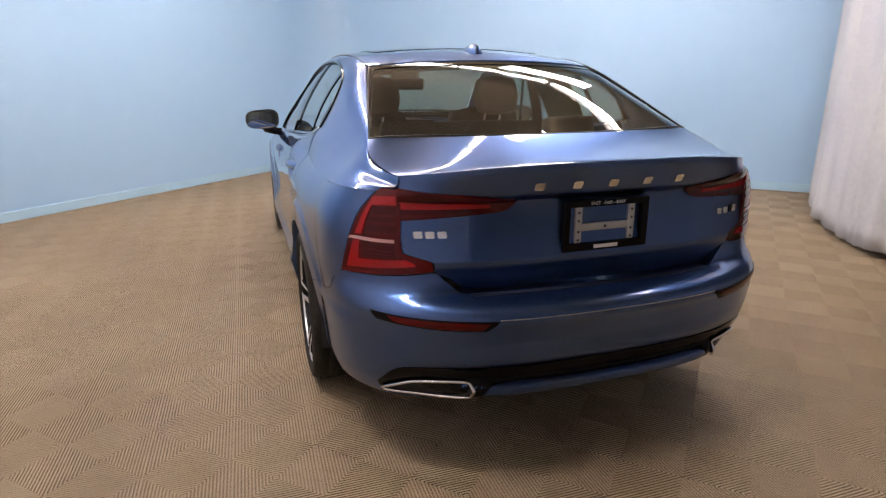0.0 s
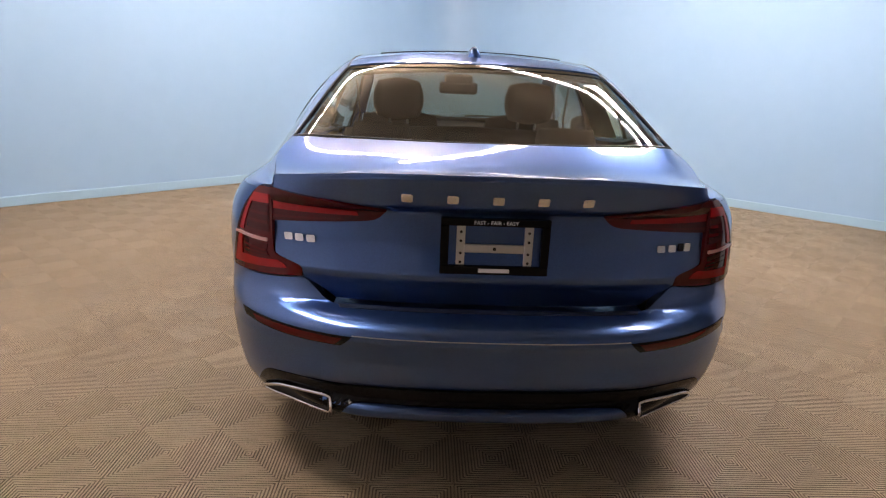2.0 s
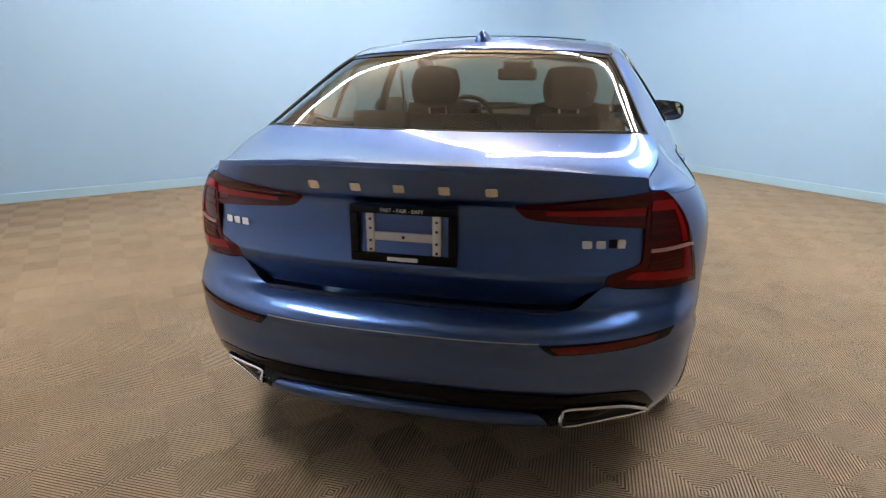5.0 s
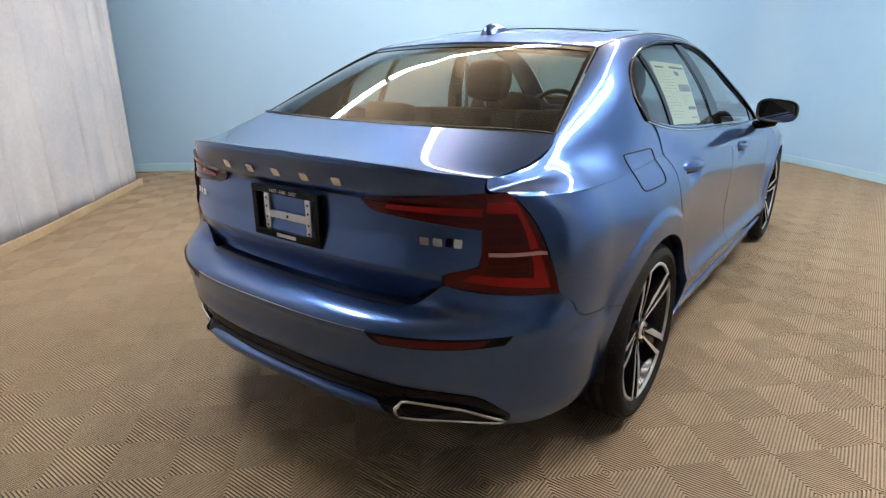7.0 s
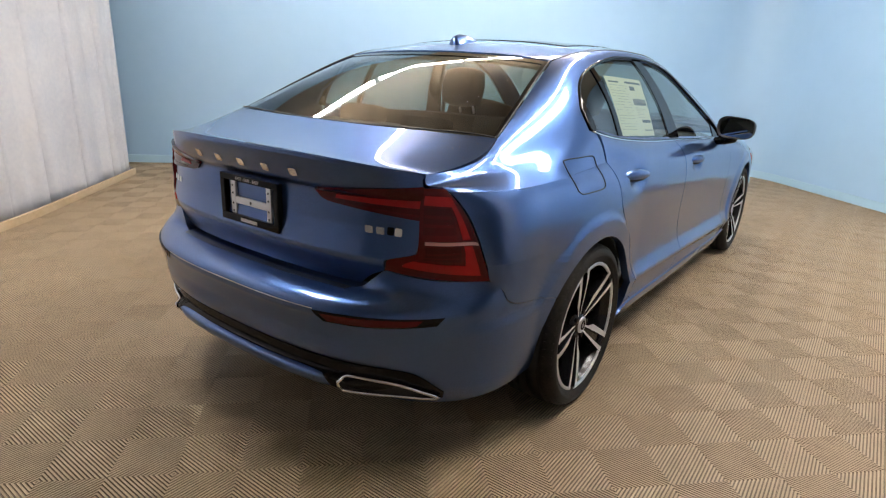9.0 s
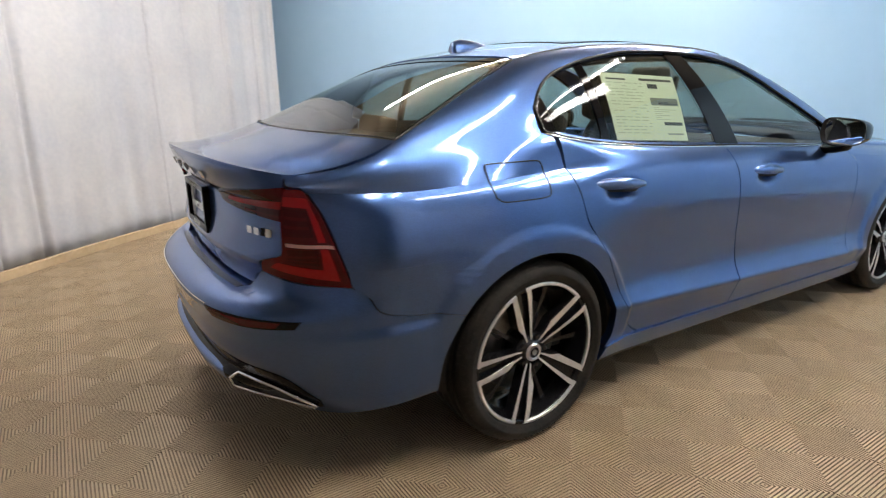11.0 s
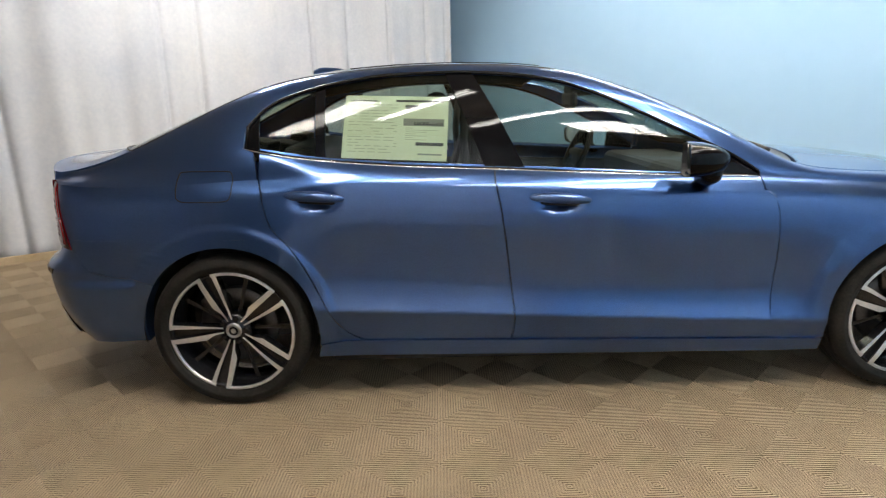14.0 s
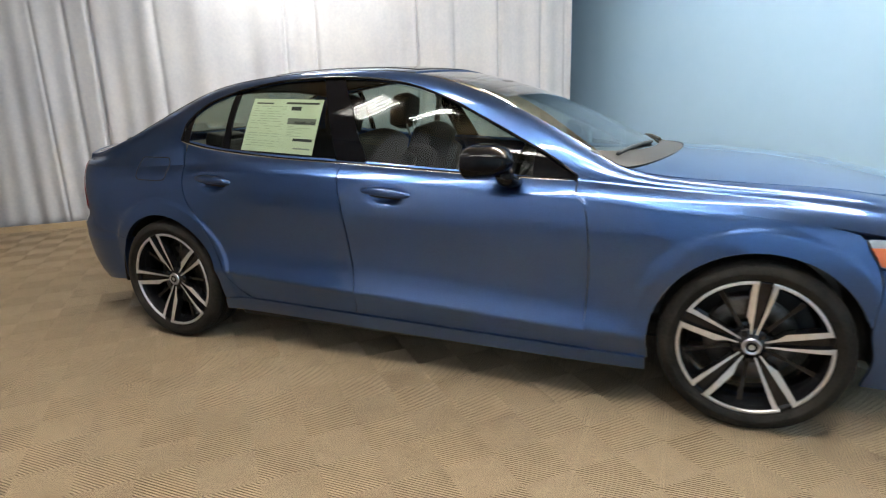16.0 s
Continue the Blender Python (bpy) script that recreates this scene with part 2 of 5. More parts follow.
# ---- the saloon's form: y ahead from the rear axle, x to its right ----
def spline(*pairs):
    """A smooth monotone-ish curve through (y, value) pairs."""
    xs, ys = np.array([p[0] for p in pairs], float), np.array([p[1] for p in pairs], float)
    h = np.diff(xs)
    d = np.diff(ys) / h
    m = np.empty(len(xs))
    m[0], m[-1] = d[0], d[-1]
    for i in range(1, len(xs) - 1):
        m[i] = 0.0 if d[i - 1] * d[i] <= 0 else (h[i - 1] + h[i]) / (h[i] / d[i - 1] + h[i - 1] / d[i])

    def f(x):
        x = np.clip(np.asarray(x, float), xs[0], xs[-1])
        i = np.clip(np.searchsorted(xs, x, side="right") - 1, 0, len(h) - 1)
        t = (x - xs[i]) / h[i]
        return (ys[i] * (1 + 2 * t) * (1 - t) ** 2 + h[i] * m[i] * t * (1 - t) ** 2
                + ys[i + 1] * t * t * (3 - 2 * t) + h[i] * m[i + 1] * t * t * (t - 1))
    return f


def step(a, b, x):
    t = np.clip((np.asarray(x, float) - a) / (b - a), 0, 1)
    return t * t * (3 - 2 * t)


HUB_Z, BASE = 0.335, 2.872
TAIL, NOSE = -0.40, 3.28
ARCH = 0.372

# half width by height: below and above the crease low on the doors
flank = spline((-0.25, 0.83), (-0.17, 0.868), (-0.10, 0.890), (-0.03, 0.902), (0.0, 0.904), (0.03, 0.900), (0.07, 0.893), (0.14, 0.889), (0.25, 0.893),
               (0.33, 0.899), (0.38, 0.9015), (0.42, 0.9015), (0.46, 0.898), (0.49, 0.892), (0.515, 0.884), (0.535, 0.8735), (0.55, 0.861), (0.57, 0.84), (0.62, 0.79), (0.70, 0.74))
hip = spline((0.15, 0.85), (0.30, 0.90), (0.50, 0.915), (0.70, 0.913), (0.80, 0.907), (0.88, 0.893), (0.92, 0.874), (0.94, 0.860), (0.96, 0.842), (0.98, 0.822), (1.03, 0.78), (1.1, 0.72))
wing = spline((0.15, 0.85), (0.30, 0.90), (0.45, 0.911), (0.60, 0.913), (0.90, 0.912))
shoulder_z = spline((-0.96, 0.955), (-0.6, 0.951), (-0.4, 0.948), (-0.2, 0.953), (0.0, 0.962), (0.2, 0.970), (0.6, 0.960), (1.1, 0.942), (1.7, 0.908), (2.2, 0.885), (2.6, 0.85), (3.0, 0.81), (3.4, 0.74), (3.7, 0.60))


def roll(d):
    """How far the flank leans in by its distance below the shoulder."""
    return flank(0.542 + np.clip(d, -0.16, 0.1)) - 0.9015
taper = spline((-1.0, 0.950), (-0.4, 0.966), (0.0, 0.993), (0.5, 1.0), (1.6, 1.0), (2.4, 1.0), (2.9, 0.99), (3.28, 0.965), (3.8, 0.95))


def half_width(y, z):
    y, z = np.asarray(y, float), np.asarray(z, float)
    crease = 0.43 - 0.049 * (y - 0.45)
    doors = flank(z - crease)
    back, front = step(0.55, 0.15, y), step(2.25, 2.65, y)
    k = back + front
    w = (doors * (1 - k) + hip(z) * back + (wing(z) + roll(z - shoulder_z(y))) * front) * taper(y)
    for hub in (0.0, BASE):
        r = np.hypot(y - hub, z - HUB_Z)
        w = w + 0.010 * step(0.464, 0.442, r) * step(0.25, 0.34, z)
    w = w + 0.024 * np.exp(-np.abs(z - crease) / 0.042) * (1 - k)
    w = w - 0.045 * step(-0.15, -0.55, y) * step(0.85, 0.38, z)
    for yc, zc in ((0.385, 0.880), (1.37, 0.851)):
        e = ((y - yc) / 0.078) ** 2 + ((z - zc) / 0.034) ** 2
        w = w - 0.024 * np.exp(-e * e)
    return w


# tail and nose in plan: how far they reach by height
tail_mid = spline((0.18, -0.74), (0.27, -0.905), (0.295, -0.955), (0.320, -0.986), (0.342, -0.990), (0.352, -0.975), (0.358, -0.955), (0.400, -0.955), (0.412, -0.972), (0.50, -0.990), (0.555, -1.004), (0.572, -1.011), (0.586, -1.010),
                  (0.600, -1.002), (0.612, -0.986), (0.622, -0.965), (0.631, -0.935), (0.638, -0.890), (0.65, -0.884), (0.70, -0.884), (1.06, -0.884))
tail_y = spline((0.18, -0.77), (0.24, -0.835), (0.30, -0.895), (0.36, -0.945), (0.41, -0.973), (0.46, -0.987), (0.54, -0.998), (0.575, -1.006), (0.592, -1.003), (0.61, -0.988), (0.63, -0.960), (0.65, -0.928), (0.67, -0.910), (0.70, -0.899),
                (0.78, -0.893), (0.88, -0.895), (0.95, -0.91), (1.01, -0.93), (1.06, -0.94))
lid_y = spline((0.62, -0.860), (0.642, -0.868), (0.66, -0.875), (0.70, -0.890), (0.732, -0.903), (0.742, -0.904), (0.752, -0.901), (0.84, -0.884), (0.915, -0.885), (0.928, -0.888), (0.936, -0.897), (0.945, -0.905), (0.97, -0.918), (1.03, -0.942), (1.06, -0.946))
nose_y = spline((0.15, 3.55), (0.3, 3.68), (0.5, 3.72), (0.7, 3.70), (0.8, 3.62), (0.9, 3.45))
ROUND = 2.75


def lower(g, z, back=tail_y):
    """The flank, tail and nose: g is y along the side, and runs on round the corners."""
    g, z = np.broadcast_arrays(np.asarray(g, float), np.asarray(z, float))
    y = np.clip(g, TAIL, NOSE)
    w = half_width(y, z)
    f = np.clip((TAIL - g) / 0.95, 0, 1)
    phi = (1 - f) * math.pi / 2
    reach = TAIL - back(z)
    if back is tail_y:
        k = step(0.50, 0.80, f) * step(0.755, 0.70, z)
        reach = TAIL - (back(z) * (1 - k) + tail_mid(z) * k)
    x = np.where(g < TAIL, w * np.sin(phi) ** (2 / ROUND), w)
    yy = np.where(g < TAIL, TAIL - reach * np.cos(phi) ** (2 / ROUND), y)
    f2 = np.clip((g - NOSE) / 0.95, 0, 1)
    phi2 = (1 - f2) * math.pi / 2
    x = np.where(g > NOSE, w * np.sin(phi2) ** (2 / 2.3), x)
    yy = np.where(g > NOSE, NOSE + (nose_y(z) - NOSE) * np.cos(phi2) ** (2 / 2.3), yy)
    return np.stack([x, yy, z], -1)


def gx(x, z):
    """Where on the tail a half width x is met."""
    w = half_width(TAIL, z)
    return float(TAIL - 0.95 * (1 - math.asin(min(1, max(0, x / w)) ** (ROUND / 2)) * 2 / math.pi))


def gy(y, z):
    """Where on the tail's corner a y is met."""
    q = min(1, max(0, (TAIL - y) / (TAIL - float(tail_y(z)))))
    return float(TAIL - 0.95 * (1 - math.acos(q ** (ROUND / 2)) * 2 / math.pi))


MID = TAIL - 0.95

# the upper body: centre, rail, belt and shoulder
centre_z = spline((-0.96, 1.045), (-0.75, 1.062), (-0.58, 1.084), (-0.53, 1.102), (-0.3, 1.203), (0.0, 1.33), (0.2, 1.39), (0.5, 1.435), (0.85, 1.448), (1.2, 1.437), (1.45, 1.408),
                  (1.7, 1.345), (2.0, 1.235), (2.25, 1.12), (2.48, 1.012), (2.6, 1.0), (3.0, 0.965), (3.3, 0.915), (3.55, 0.84), (3.7, 0.74))
rail_x = spline((-0.96, 0.63), (-0.55, 0.64), (-0.3, 0.610), (0.0, 0.592), (0.3, 0.588), (0.9, 0.588), (1.3, 0.592), (1.6, 0.61), (1.9, 0.665), (2.2, 0.735), (2.4, 0.765), (2.7, 0.745), (3.2, 0.68), (3.7, 0.55))
rail_z = spline((-0.96, 1.02), (-0.75, 1.04), (-0.55, 1.07), (-0.3, 1.18), (0.0, 1.298), (0.2, 1.352), (0.5, 1.394), (0.9, 1.414), (1.2, 1.408), (1.45, 1.378), (1.7, 1.303), (2.0, 1.172), (2.25, 1.035),
                (2.4, 0.965), (2.7, 0.93), (3.1, 0.905), (3.4, 0.85), (3.7, 0.72))
belt_x = spline((-0.96, 0.74), (-0.55, 0.738), (-0.4, 0.738), (-0.2, 0.753), (0.14, 0.776), (0.36, 0.784), (0.6, 0.791), (1.1, 0.800), (1.7, 0.812), (2.2, 0.815), (2.6, 0.805), (3.0, 0.79), (3.7, 0.68))
belt_z = spline((-0.96, 0.985), (-0.55, 0.997), (-0.4, 1.006), (-0.2, 1.038), (0.10, 1.088), (0.36, 1.044), (0.6, 1.020), (0.85, 1.002), (1.1, 0.99), (1.41, 0.972), (1.75, 0.953), (2.2, 0.932), (2.6, 0.90), (3.0, 0.87), (3.4, 0.80), (3.7, 0.66))

YS = np.linspace(-0.96, 3.70, 280)
NS = 81


def build_upper():
    rows = []
    for y in YS:
        zs = float(shoulder_z(y))
        cx = [(0.0, float(centre_z(y))), (float(rail_x(y)), float(rail_z(y))), (float(belt_x(y)), float(belt_z(y))), (float(lower(max(y, TAIL), zs)[0]), zs)]
        if y < TAIL:
            shrink = float(lower(gy(y, zs), zs)[0]) / float(lower(TAIL, zs)[0])
            k = step(TAIL, -0.95, y)
            cx = [(x * (1 - k + k * shrink) if i < 3 else x * shrink, z) for i, (x, z) in enumerate(cx)]
        pts, flat = [], 0.18 + 0.6 * float(step(0.1, -0.25, y))
        for i in range(NS):
            s = i / (NS - 1)
            if s < 0.4:
                t = s / 0.4
                x = t * cx[1][0]
                z = cx[0][1] + (cx[1][1] - cx[0][1]) * t ** 2.05
            elif s < 0.8:
                t = (s - 0.4) / 0.4
                bulge = 0.014 * 4 * t * (1 - t)
                x = cx[1][0] + (cx[2][0] - cx[1][0]) * t + bulge
                z = cx[1][1] + (cx[2][1] - cx[1][1]) * t + 0.3 * bulge
            else:
                t = (s - 0.8) / 0.2
                x = cx[2][0] + (cx[3][0] - cx[2][0]) * t
                z = cx[2][1] + (cx[3][1] - cx[2][1]) * (flat * t + (1 - flat) * t ** 2.1)
            pts.append((x, y, z))
        p = np.array(pts)
        for _ in range(14 + int(70 * step(0.22, -0.15, y))):
            p[1:-1] = 0.5 * p[1:-1] + 0.25 * (p[:-2] + p[2:])
        rows.append(p)
    g = np.array(rows)
    for _ in range(22):
        g[1:-1] = 0.5 * g[1:-1] + 0.25 * (g[:-2] + g[2:])
    return g


UPPER = build_upper()


def upper(y, s):
    """The cabin, deck and bonnet: s runs from the centre line (0) over the rail (0.4) and the belt (0.8) to the shoulder (1)."""
    y, s = np.broadcast_arrays(np.asarray(y, float), np.asarray(s, float))
    a = np.clip((y - YS[0]) / (YS[1] - YS[0]), 0, len(YS) - 1.0001)
    b = np.clip(s * (NS - 1), 0, NS - 1.0001)
    i, j = a.astype(int), b.astype(int)
    u, v = (a - i)[..., None], (b - j)[..., None]
    return (UPPER[i, j] * (1 - u) + UPPER[i + 1, j] * u) * (1 - v) + (UPPER[i, j + 1] * (1 - u) + UPPER[i + 1, j + 1] * u) * v


def s_at(y, z):
    """The s on the side of the cabin at a height."""
    ss = np.linspace(0.3, 1.0, 141)
    zz = upper(y, ss)[:, 2]
    return float(np.interp(-z, -zz, ss))


def curve(pts, smooth=True):
    """A curve through 2D points by its length, 0 to 1."""
    p = np.array(pts, float)
    if smooth and len(p) > 2:
        q = [p[0]]
        ext = np.vstack([2 * p[0] - p[1], p, 2 * p[-1] - p[-2]])
        for i in range(1, len(ext) - 2):
            for t in np.linspace(0, 1, 13)[1:]:
                a, b, c, d = ext[i - 1:i + 3]
                q.append(0.5 * (2 * b + (c - a) * t + (2 * a - 5 * b + 4 * c - d) * t * t + (3 * b - a - 3 * c + d) * t ** 3))
        p = np.array(q)
    L = np.concatenate([[0], np.cumsum(np.linalg.norm(np.diff(p, axis=0), axis=1))])
    L = L / L[-1]
    return lambda u: np.stack([np.interp(u, L, p[:, k]) for k in range(2)], -1)


def coons(surface, bottom, top, left, right, nu, nv, gap=0.0022, centre=False):
    """A grid on a surface inside four border curves of its own coordinates."""
    u, v = np.linspace(0, 1, nu), np.linspace(0, 1, nv)
    size_u = np.linalg.norm(surface(*bottom(1.0)) - surface(*bottom(0.0))) + 1e-6
    size_v = np.linalg.norm(surface(*left(1.0)) - surface(*left(0.0))) + 1e-6
    eu, ev = min(0.2, gap / size_u), min(0.2, gap / size_v)
    u, v = (u * (1 - eu) if centre else eu + u * (1 - 2 * eu)), ev + v * (1 - 2 * ev)
    U, V = np.meshgrid(u, v, indexing="ij")
    b, t, l, r = bottom(U), top(U), left(V), right(V)
    U, V = U[..., None], V[..., None]
    p = ((1 - V) * b + V * t + (1 - U) * l + U * r
         - ((1 - U) * (1 - V) * bottom(0.0) + U * (1 - V) * bottom(1.0) + (1 - U) * V * top(0.0) + U * V * top(1.0)))
    return surface(p[..., 0], p[..., 1])


def normals(g):
    du, dv = np.gradient(g, axis=0), np.gradient(g, axis=1)
    n = np.cross(du, dv)
    n /= np.linalg.norm(n, axis=-1, keepdims=True) + 1e-12
    out = g - np.array([0, 1.3, 0.6])
    out[..., 1] *= 0.35
    if (n * out).sum() < 0:
        n = -n
    n[0], n[-1] = n[1], n[-2]
    n[:, 0], n[:, -1] = n[:, 1], n[:, -2]
    return n


def grid_faces(nu, nv, off=0, flip=False):
    f = []
    for i in range(nu - 1):
        for j in range(nv - 1):
            q = (off + i * nv + j, off + (i + 1) * nv + j, off + (i + 1) * nv + j + 1, off + i * nv + j + 1)
            f.append(q[::-1] if flip else q)
    return f


def sheet(name, g, material, parent, label="", side=1, centre=False, depth=0.014, lift=0.0, back=True):
    """A panel from a grid: its skin, a turned-in rim and, if centre, its mirror half joined on at the grid's first column."""
    nu, nv = g.shape[:2]
    n = normals(g)
    if centre:
        n[0, :, 0] = 0
    g = g + n * lift
    du, dv = np.gradient(g, axis=0), np.gradient(g, axis=1)
    flip = (np.cross(du, dv) * n).sum() < 0
    loop = [(i, 0) for i in range(nu)] + [(nu - 1, j) for j in range(1, nv)] + [(i, nv - 1) for i in range(nu - 2, -1, -1)]
    if not centre:
        loop += [(0, j) for j in range(nv - 2, 0, -1)]
    verts = [tuple(p) for p in g.reshape(-1, 3)]
    faces = grid_faces(nu, nv, 0, flip)
    base = len(verts)
    for i, j in loop:
        verts.append(tuple(g[i, j]))
    for i, j in loop:
        verts.append(tuple(g[i, j] - n[i, j] * depth))
    m = len(loop)
    for k in range(m if not centre else m - 1):
        l = (k + 1) % m
        q = (base + k, base + m + k, base + m + l, base + l)
        faces.append(q[::-1] if flip else q)
    verts = np.array(verts)
    if centre:
        count = len(verts)
        other = verts * np.array([-1, 1, 1])
        remap = np.arange(count) + count
        for j in range(nv):
            remap[j] = j
        faces = faces + [tuple(int(remap[q]) for q in f[::-1]) for f in faces]
        verts = np.vstack([verts, other])
    elif side < 0:
        verts = verts * np.array([-1, 1, 1])
        faces = [f[::-1] for f in faces]
    return mesh_object(name, verts, faces, material, parent, label)


def both(name, make, material, parent, label="", **kw):
    """The same panel on the right and the left."""
    g = make
    return [sheet(name, g, material, parent, label, side=s, **kw) for s in (1, -1)]


def extruded(name, outline, at, normal, across, depth, material, parent, label="", side=1):
    """A flat outline (2D) raised off a surface at a point."""
    n, a = Vector(normal).normalized(), Vector(across).normalized()
    b = n.cross(a)
    base = [Vector(at) + a * x + b * y for x, y in outline]
    verts = base + [p + n * depth for p in base]
    k = len(outline)
    faces = [tuple(range(k, 2 * k))] + [(i, (i + 1) % k, k + (i + 1) % k, k + i) for i in range(k)]
    if side < 0:
        verts = [Vector((-v.x, v.y, v.z)) for v in verts]
        faces = [f[::-1] for f in faces]
    return mesh_object(name, verts, faces, material, parent, label, smooth=False)


# ---- the room ----
CEIL, LAMP_Z = 3.75, 3.50
CORNER, WEST, EAST, SOUTH = (0.2, 7.4), (-6.4, 0.8), (6.7, 0.9), (-0.2, -5.9)


def wall(name, a, b, label, paint=None):
    """A wall whose room side runs from a to b, 15 cm thick outwards, with its baseboard."""
    a, b = Vector((*a, 0)), Vector((*b, 0))
    d = (b - a).normalized()
    out = Vector((-d.y, d.x, 0))
    length = (b - a).length
    turn = Matrix.Translation(a) @ Matrix(((d.x, out.x, 0, 0), (d.y, out.y, 0, 0), (0, 0, 1, 0), (0, 0, 0, 1)))
    ob = part(name, box(bmesh.new(), (0, 0, -0.02), (length, 0.15, CEIL + 0.02)), paint or WALL_BLUE)
    ob.matrix_world = turn
    tagged(ob, label, "wall", kind="structure")
    bb = bmesh.new()
    box(bb, (0.0, -0.014, 0.0), (length - 0.015, 0.0, 0.095), 0.004)
    base = part("baseboard", bb, paint or BASE_BLUE)
    base.matrix_world = turn
    tagged(base, "grey painted baseboard" if paint else "sky-blue painted baseboard along the wall", "baseboard", kind="structure")
    return ob


NORTH_END, EAST_END = (-0.35, 6.85), (0.75, 6.85)
wall("wall_north", WEST, NORTH_END, "smooth sky-blue painted showroom wall")
wall("wall_east", EAST_END, EAST, "smooth sky-blue painted showroom wall")
# Unseen walls close the room; their dark grey holds back bounced light.
wall("wall_west", SOUTH, WEST, "unseen plain dark grey wall behind the curtain", WALL_DARK)
wall("wall_south", EAST, SOUTH, "unseen plain dark grey wall behind the curtain", WALL_DARK)


def rounded_corner():
    """The coved corner between the two blue walls, with its bent baseboard."""
    a, c, b = Vector(NORTH_END), Vector(CORNER), Vector(EAST_END)
    pts = [((1 - t) ** 2 * a + 2 * t * (1 - t) * c + t * t * b) for t in [i / 16 for i in range(17)]]
    for name, low, high, inward, m, label, cat in (("wall_corner", -0.02, CEIL + 0.02, 0.0, WALL_BLUE, "rounded sky-blue corner between two walls", "wall"),
                                                   ("baseboard", 0.0, 0.095, 0.014, BASE_BLUE, "bent sky-blue baseboard in the rounded corner", "baseboard")):
        v, f = [], []
        n = len(pts)
        sides = [(pts[min(i + 1, n - 1)] - pts[max(i - 1, 0)]).normalized() for i in range(n)]
        sides[0], sides[-1] = (c - a).normalized(), (b - c).normalized()
        for near, sign in ((inward, 1), (-0.15, -1)):
            for p, d in zip(pts, sides):
                q = p + Vector((d.y, -d.x)) * near
                v += [(q.x, q.y, low), (q.x, q.y, high)]
            o = 0 if sign > 0 else 2 * n
            for i in range(n - 1):
                quad = (o + 2 * i, o + 2 * i + 2, o + 2 * i + 3, o + 2 * i + 1)
                f.append(quad if sign > 0 else quad[::-1])
        k = len(v)
        for i in range(n):
            v += [v[2 * i + 1], v[2 * n + 2 * i + 1]]
        for i in range(n - 1):
            f.append((k + 2 * i, k + 2 * i + 2, k + 2 * i + 3, k + 2 * i + 1))
        ob = mesh_object(name, v, f, m)
        tagged(ob, label, cat, kind="structure")


rounded_corner()

cb = bmesh.new()
box(cb, (-8.0, -7.5, CEIL), (8.0, 9.0, CEIL + 0.12))
tagged(part("ceiling", cb, CEILING), "tan board ceiling over the showroom", "ceiling", kind="structure")


def curtain(name, path, label, seed, low=0.05, folds=11.0):
    """A hanging cloth along a path in plan, with folds that open towards the hem."""
    rng = random.Random(seed)
    c = curve(path)
    pts = c(np.linspace(0, 1, 1200))
    L = float(np.linalg.norm(np.diff(pts, axis=0), axis=1).sum())
    nu, nv = int(L / 0.011), 30
    u = np.linspace(0, 1, nu)
    p = c(u)
    t = np.gradient(p, axis=0)
    t /= np.linalg.norm(t, axis=1, keepdims=True)
    nrm = np.stack([-t[:, 1], t[:, 0]], 1)
    ph = [rng.uniform(0, 6.28) for _ in range(6)]
    s = u * L
    warp = s + 0.10 * np.sin(1.7 * s + ph[0]) + 0.05 * np.sin(4.3 * s + ph[1])
    creases = [(rng.uniform(0, L), rng.uniform(0.016, 0.035), rng.uniform(0.02, 0.065)) for _ in range(int(L * 1.6))]
    verts = []
    for j in range(nv):
        v = j / (nv - 1)
        z = low + (CEIL - 0.03 - low) * v
        drop = 1 - v
        fold = 0.019 * np.sin(folds * warp + ph[2] + 0.35 * np.sin(2.1 * v + s)) * (0.45 + 0.55 * np.sin(0.9 * s + ph[3]) ** 2)
        for at, w, deep in creases:
            fold -= deep * (0.55 + 0.45 * drop) * np.exp(-((s - at - 0.10 * drop * (deep - 0.04) * 10) / w) ** 2)
        fold += 0.007 * np.sin(2.3 * folds * warp + ph[4] + 1.2 * v)
        sway = 0.05 * drop * np.sin(1.3 * s + ph[5]) + 0.012 * drop ** 3 * np.sin(31 * s + ph[1])
        q = p + nrm * (fold * (0.7 + 0.5 * drop) + sway)[:, None]
        hem = 0.012 * np.sin(6.5 * s + ph[4]) * drop ** 4
        verts.append(np.column_stack([q, z + hem]))
    g = np.array(verts).transpose(1, 0, 2)
    nu, nv = g.shape[:2]
    ob = mesh_object(name, g.reshape(-1, 3), grid_faces(nu, nv), CURTAIN)
    so = ob.modifiers.new("thickness", "SOLIDIFY")
    so.thickness = 0.003
    return tagged(ob, label, "curtain")


LONG_PATH = [(-5.1, 1.08), (-4.35, 0.27), (-3.68, -0.47), (-3.05, -1.27), (-2.42, -1.97), (-1.92, -2.57), (-1.4, -3.35), (-0.95, -3.85), (-0.55, -4.35)]
curtain("curtain", LONG_PATH,
        "long white cloth curtain hanging in loose folds to the floor", 3, 0.016)
curtain("curtain", [(3.04, -0.20), (3.10, -0.02), (3.34, 0.64), (3.80, 1.30), (4.45, 1.95), (4.9, 2.36)],
        "white cloth curtain bulging in folds beside the walkway", 5)

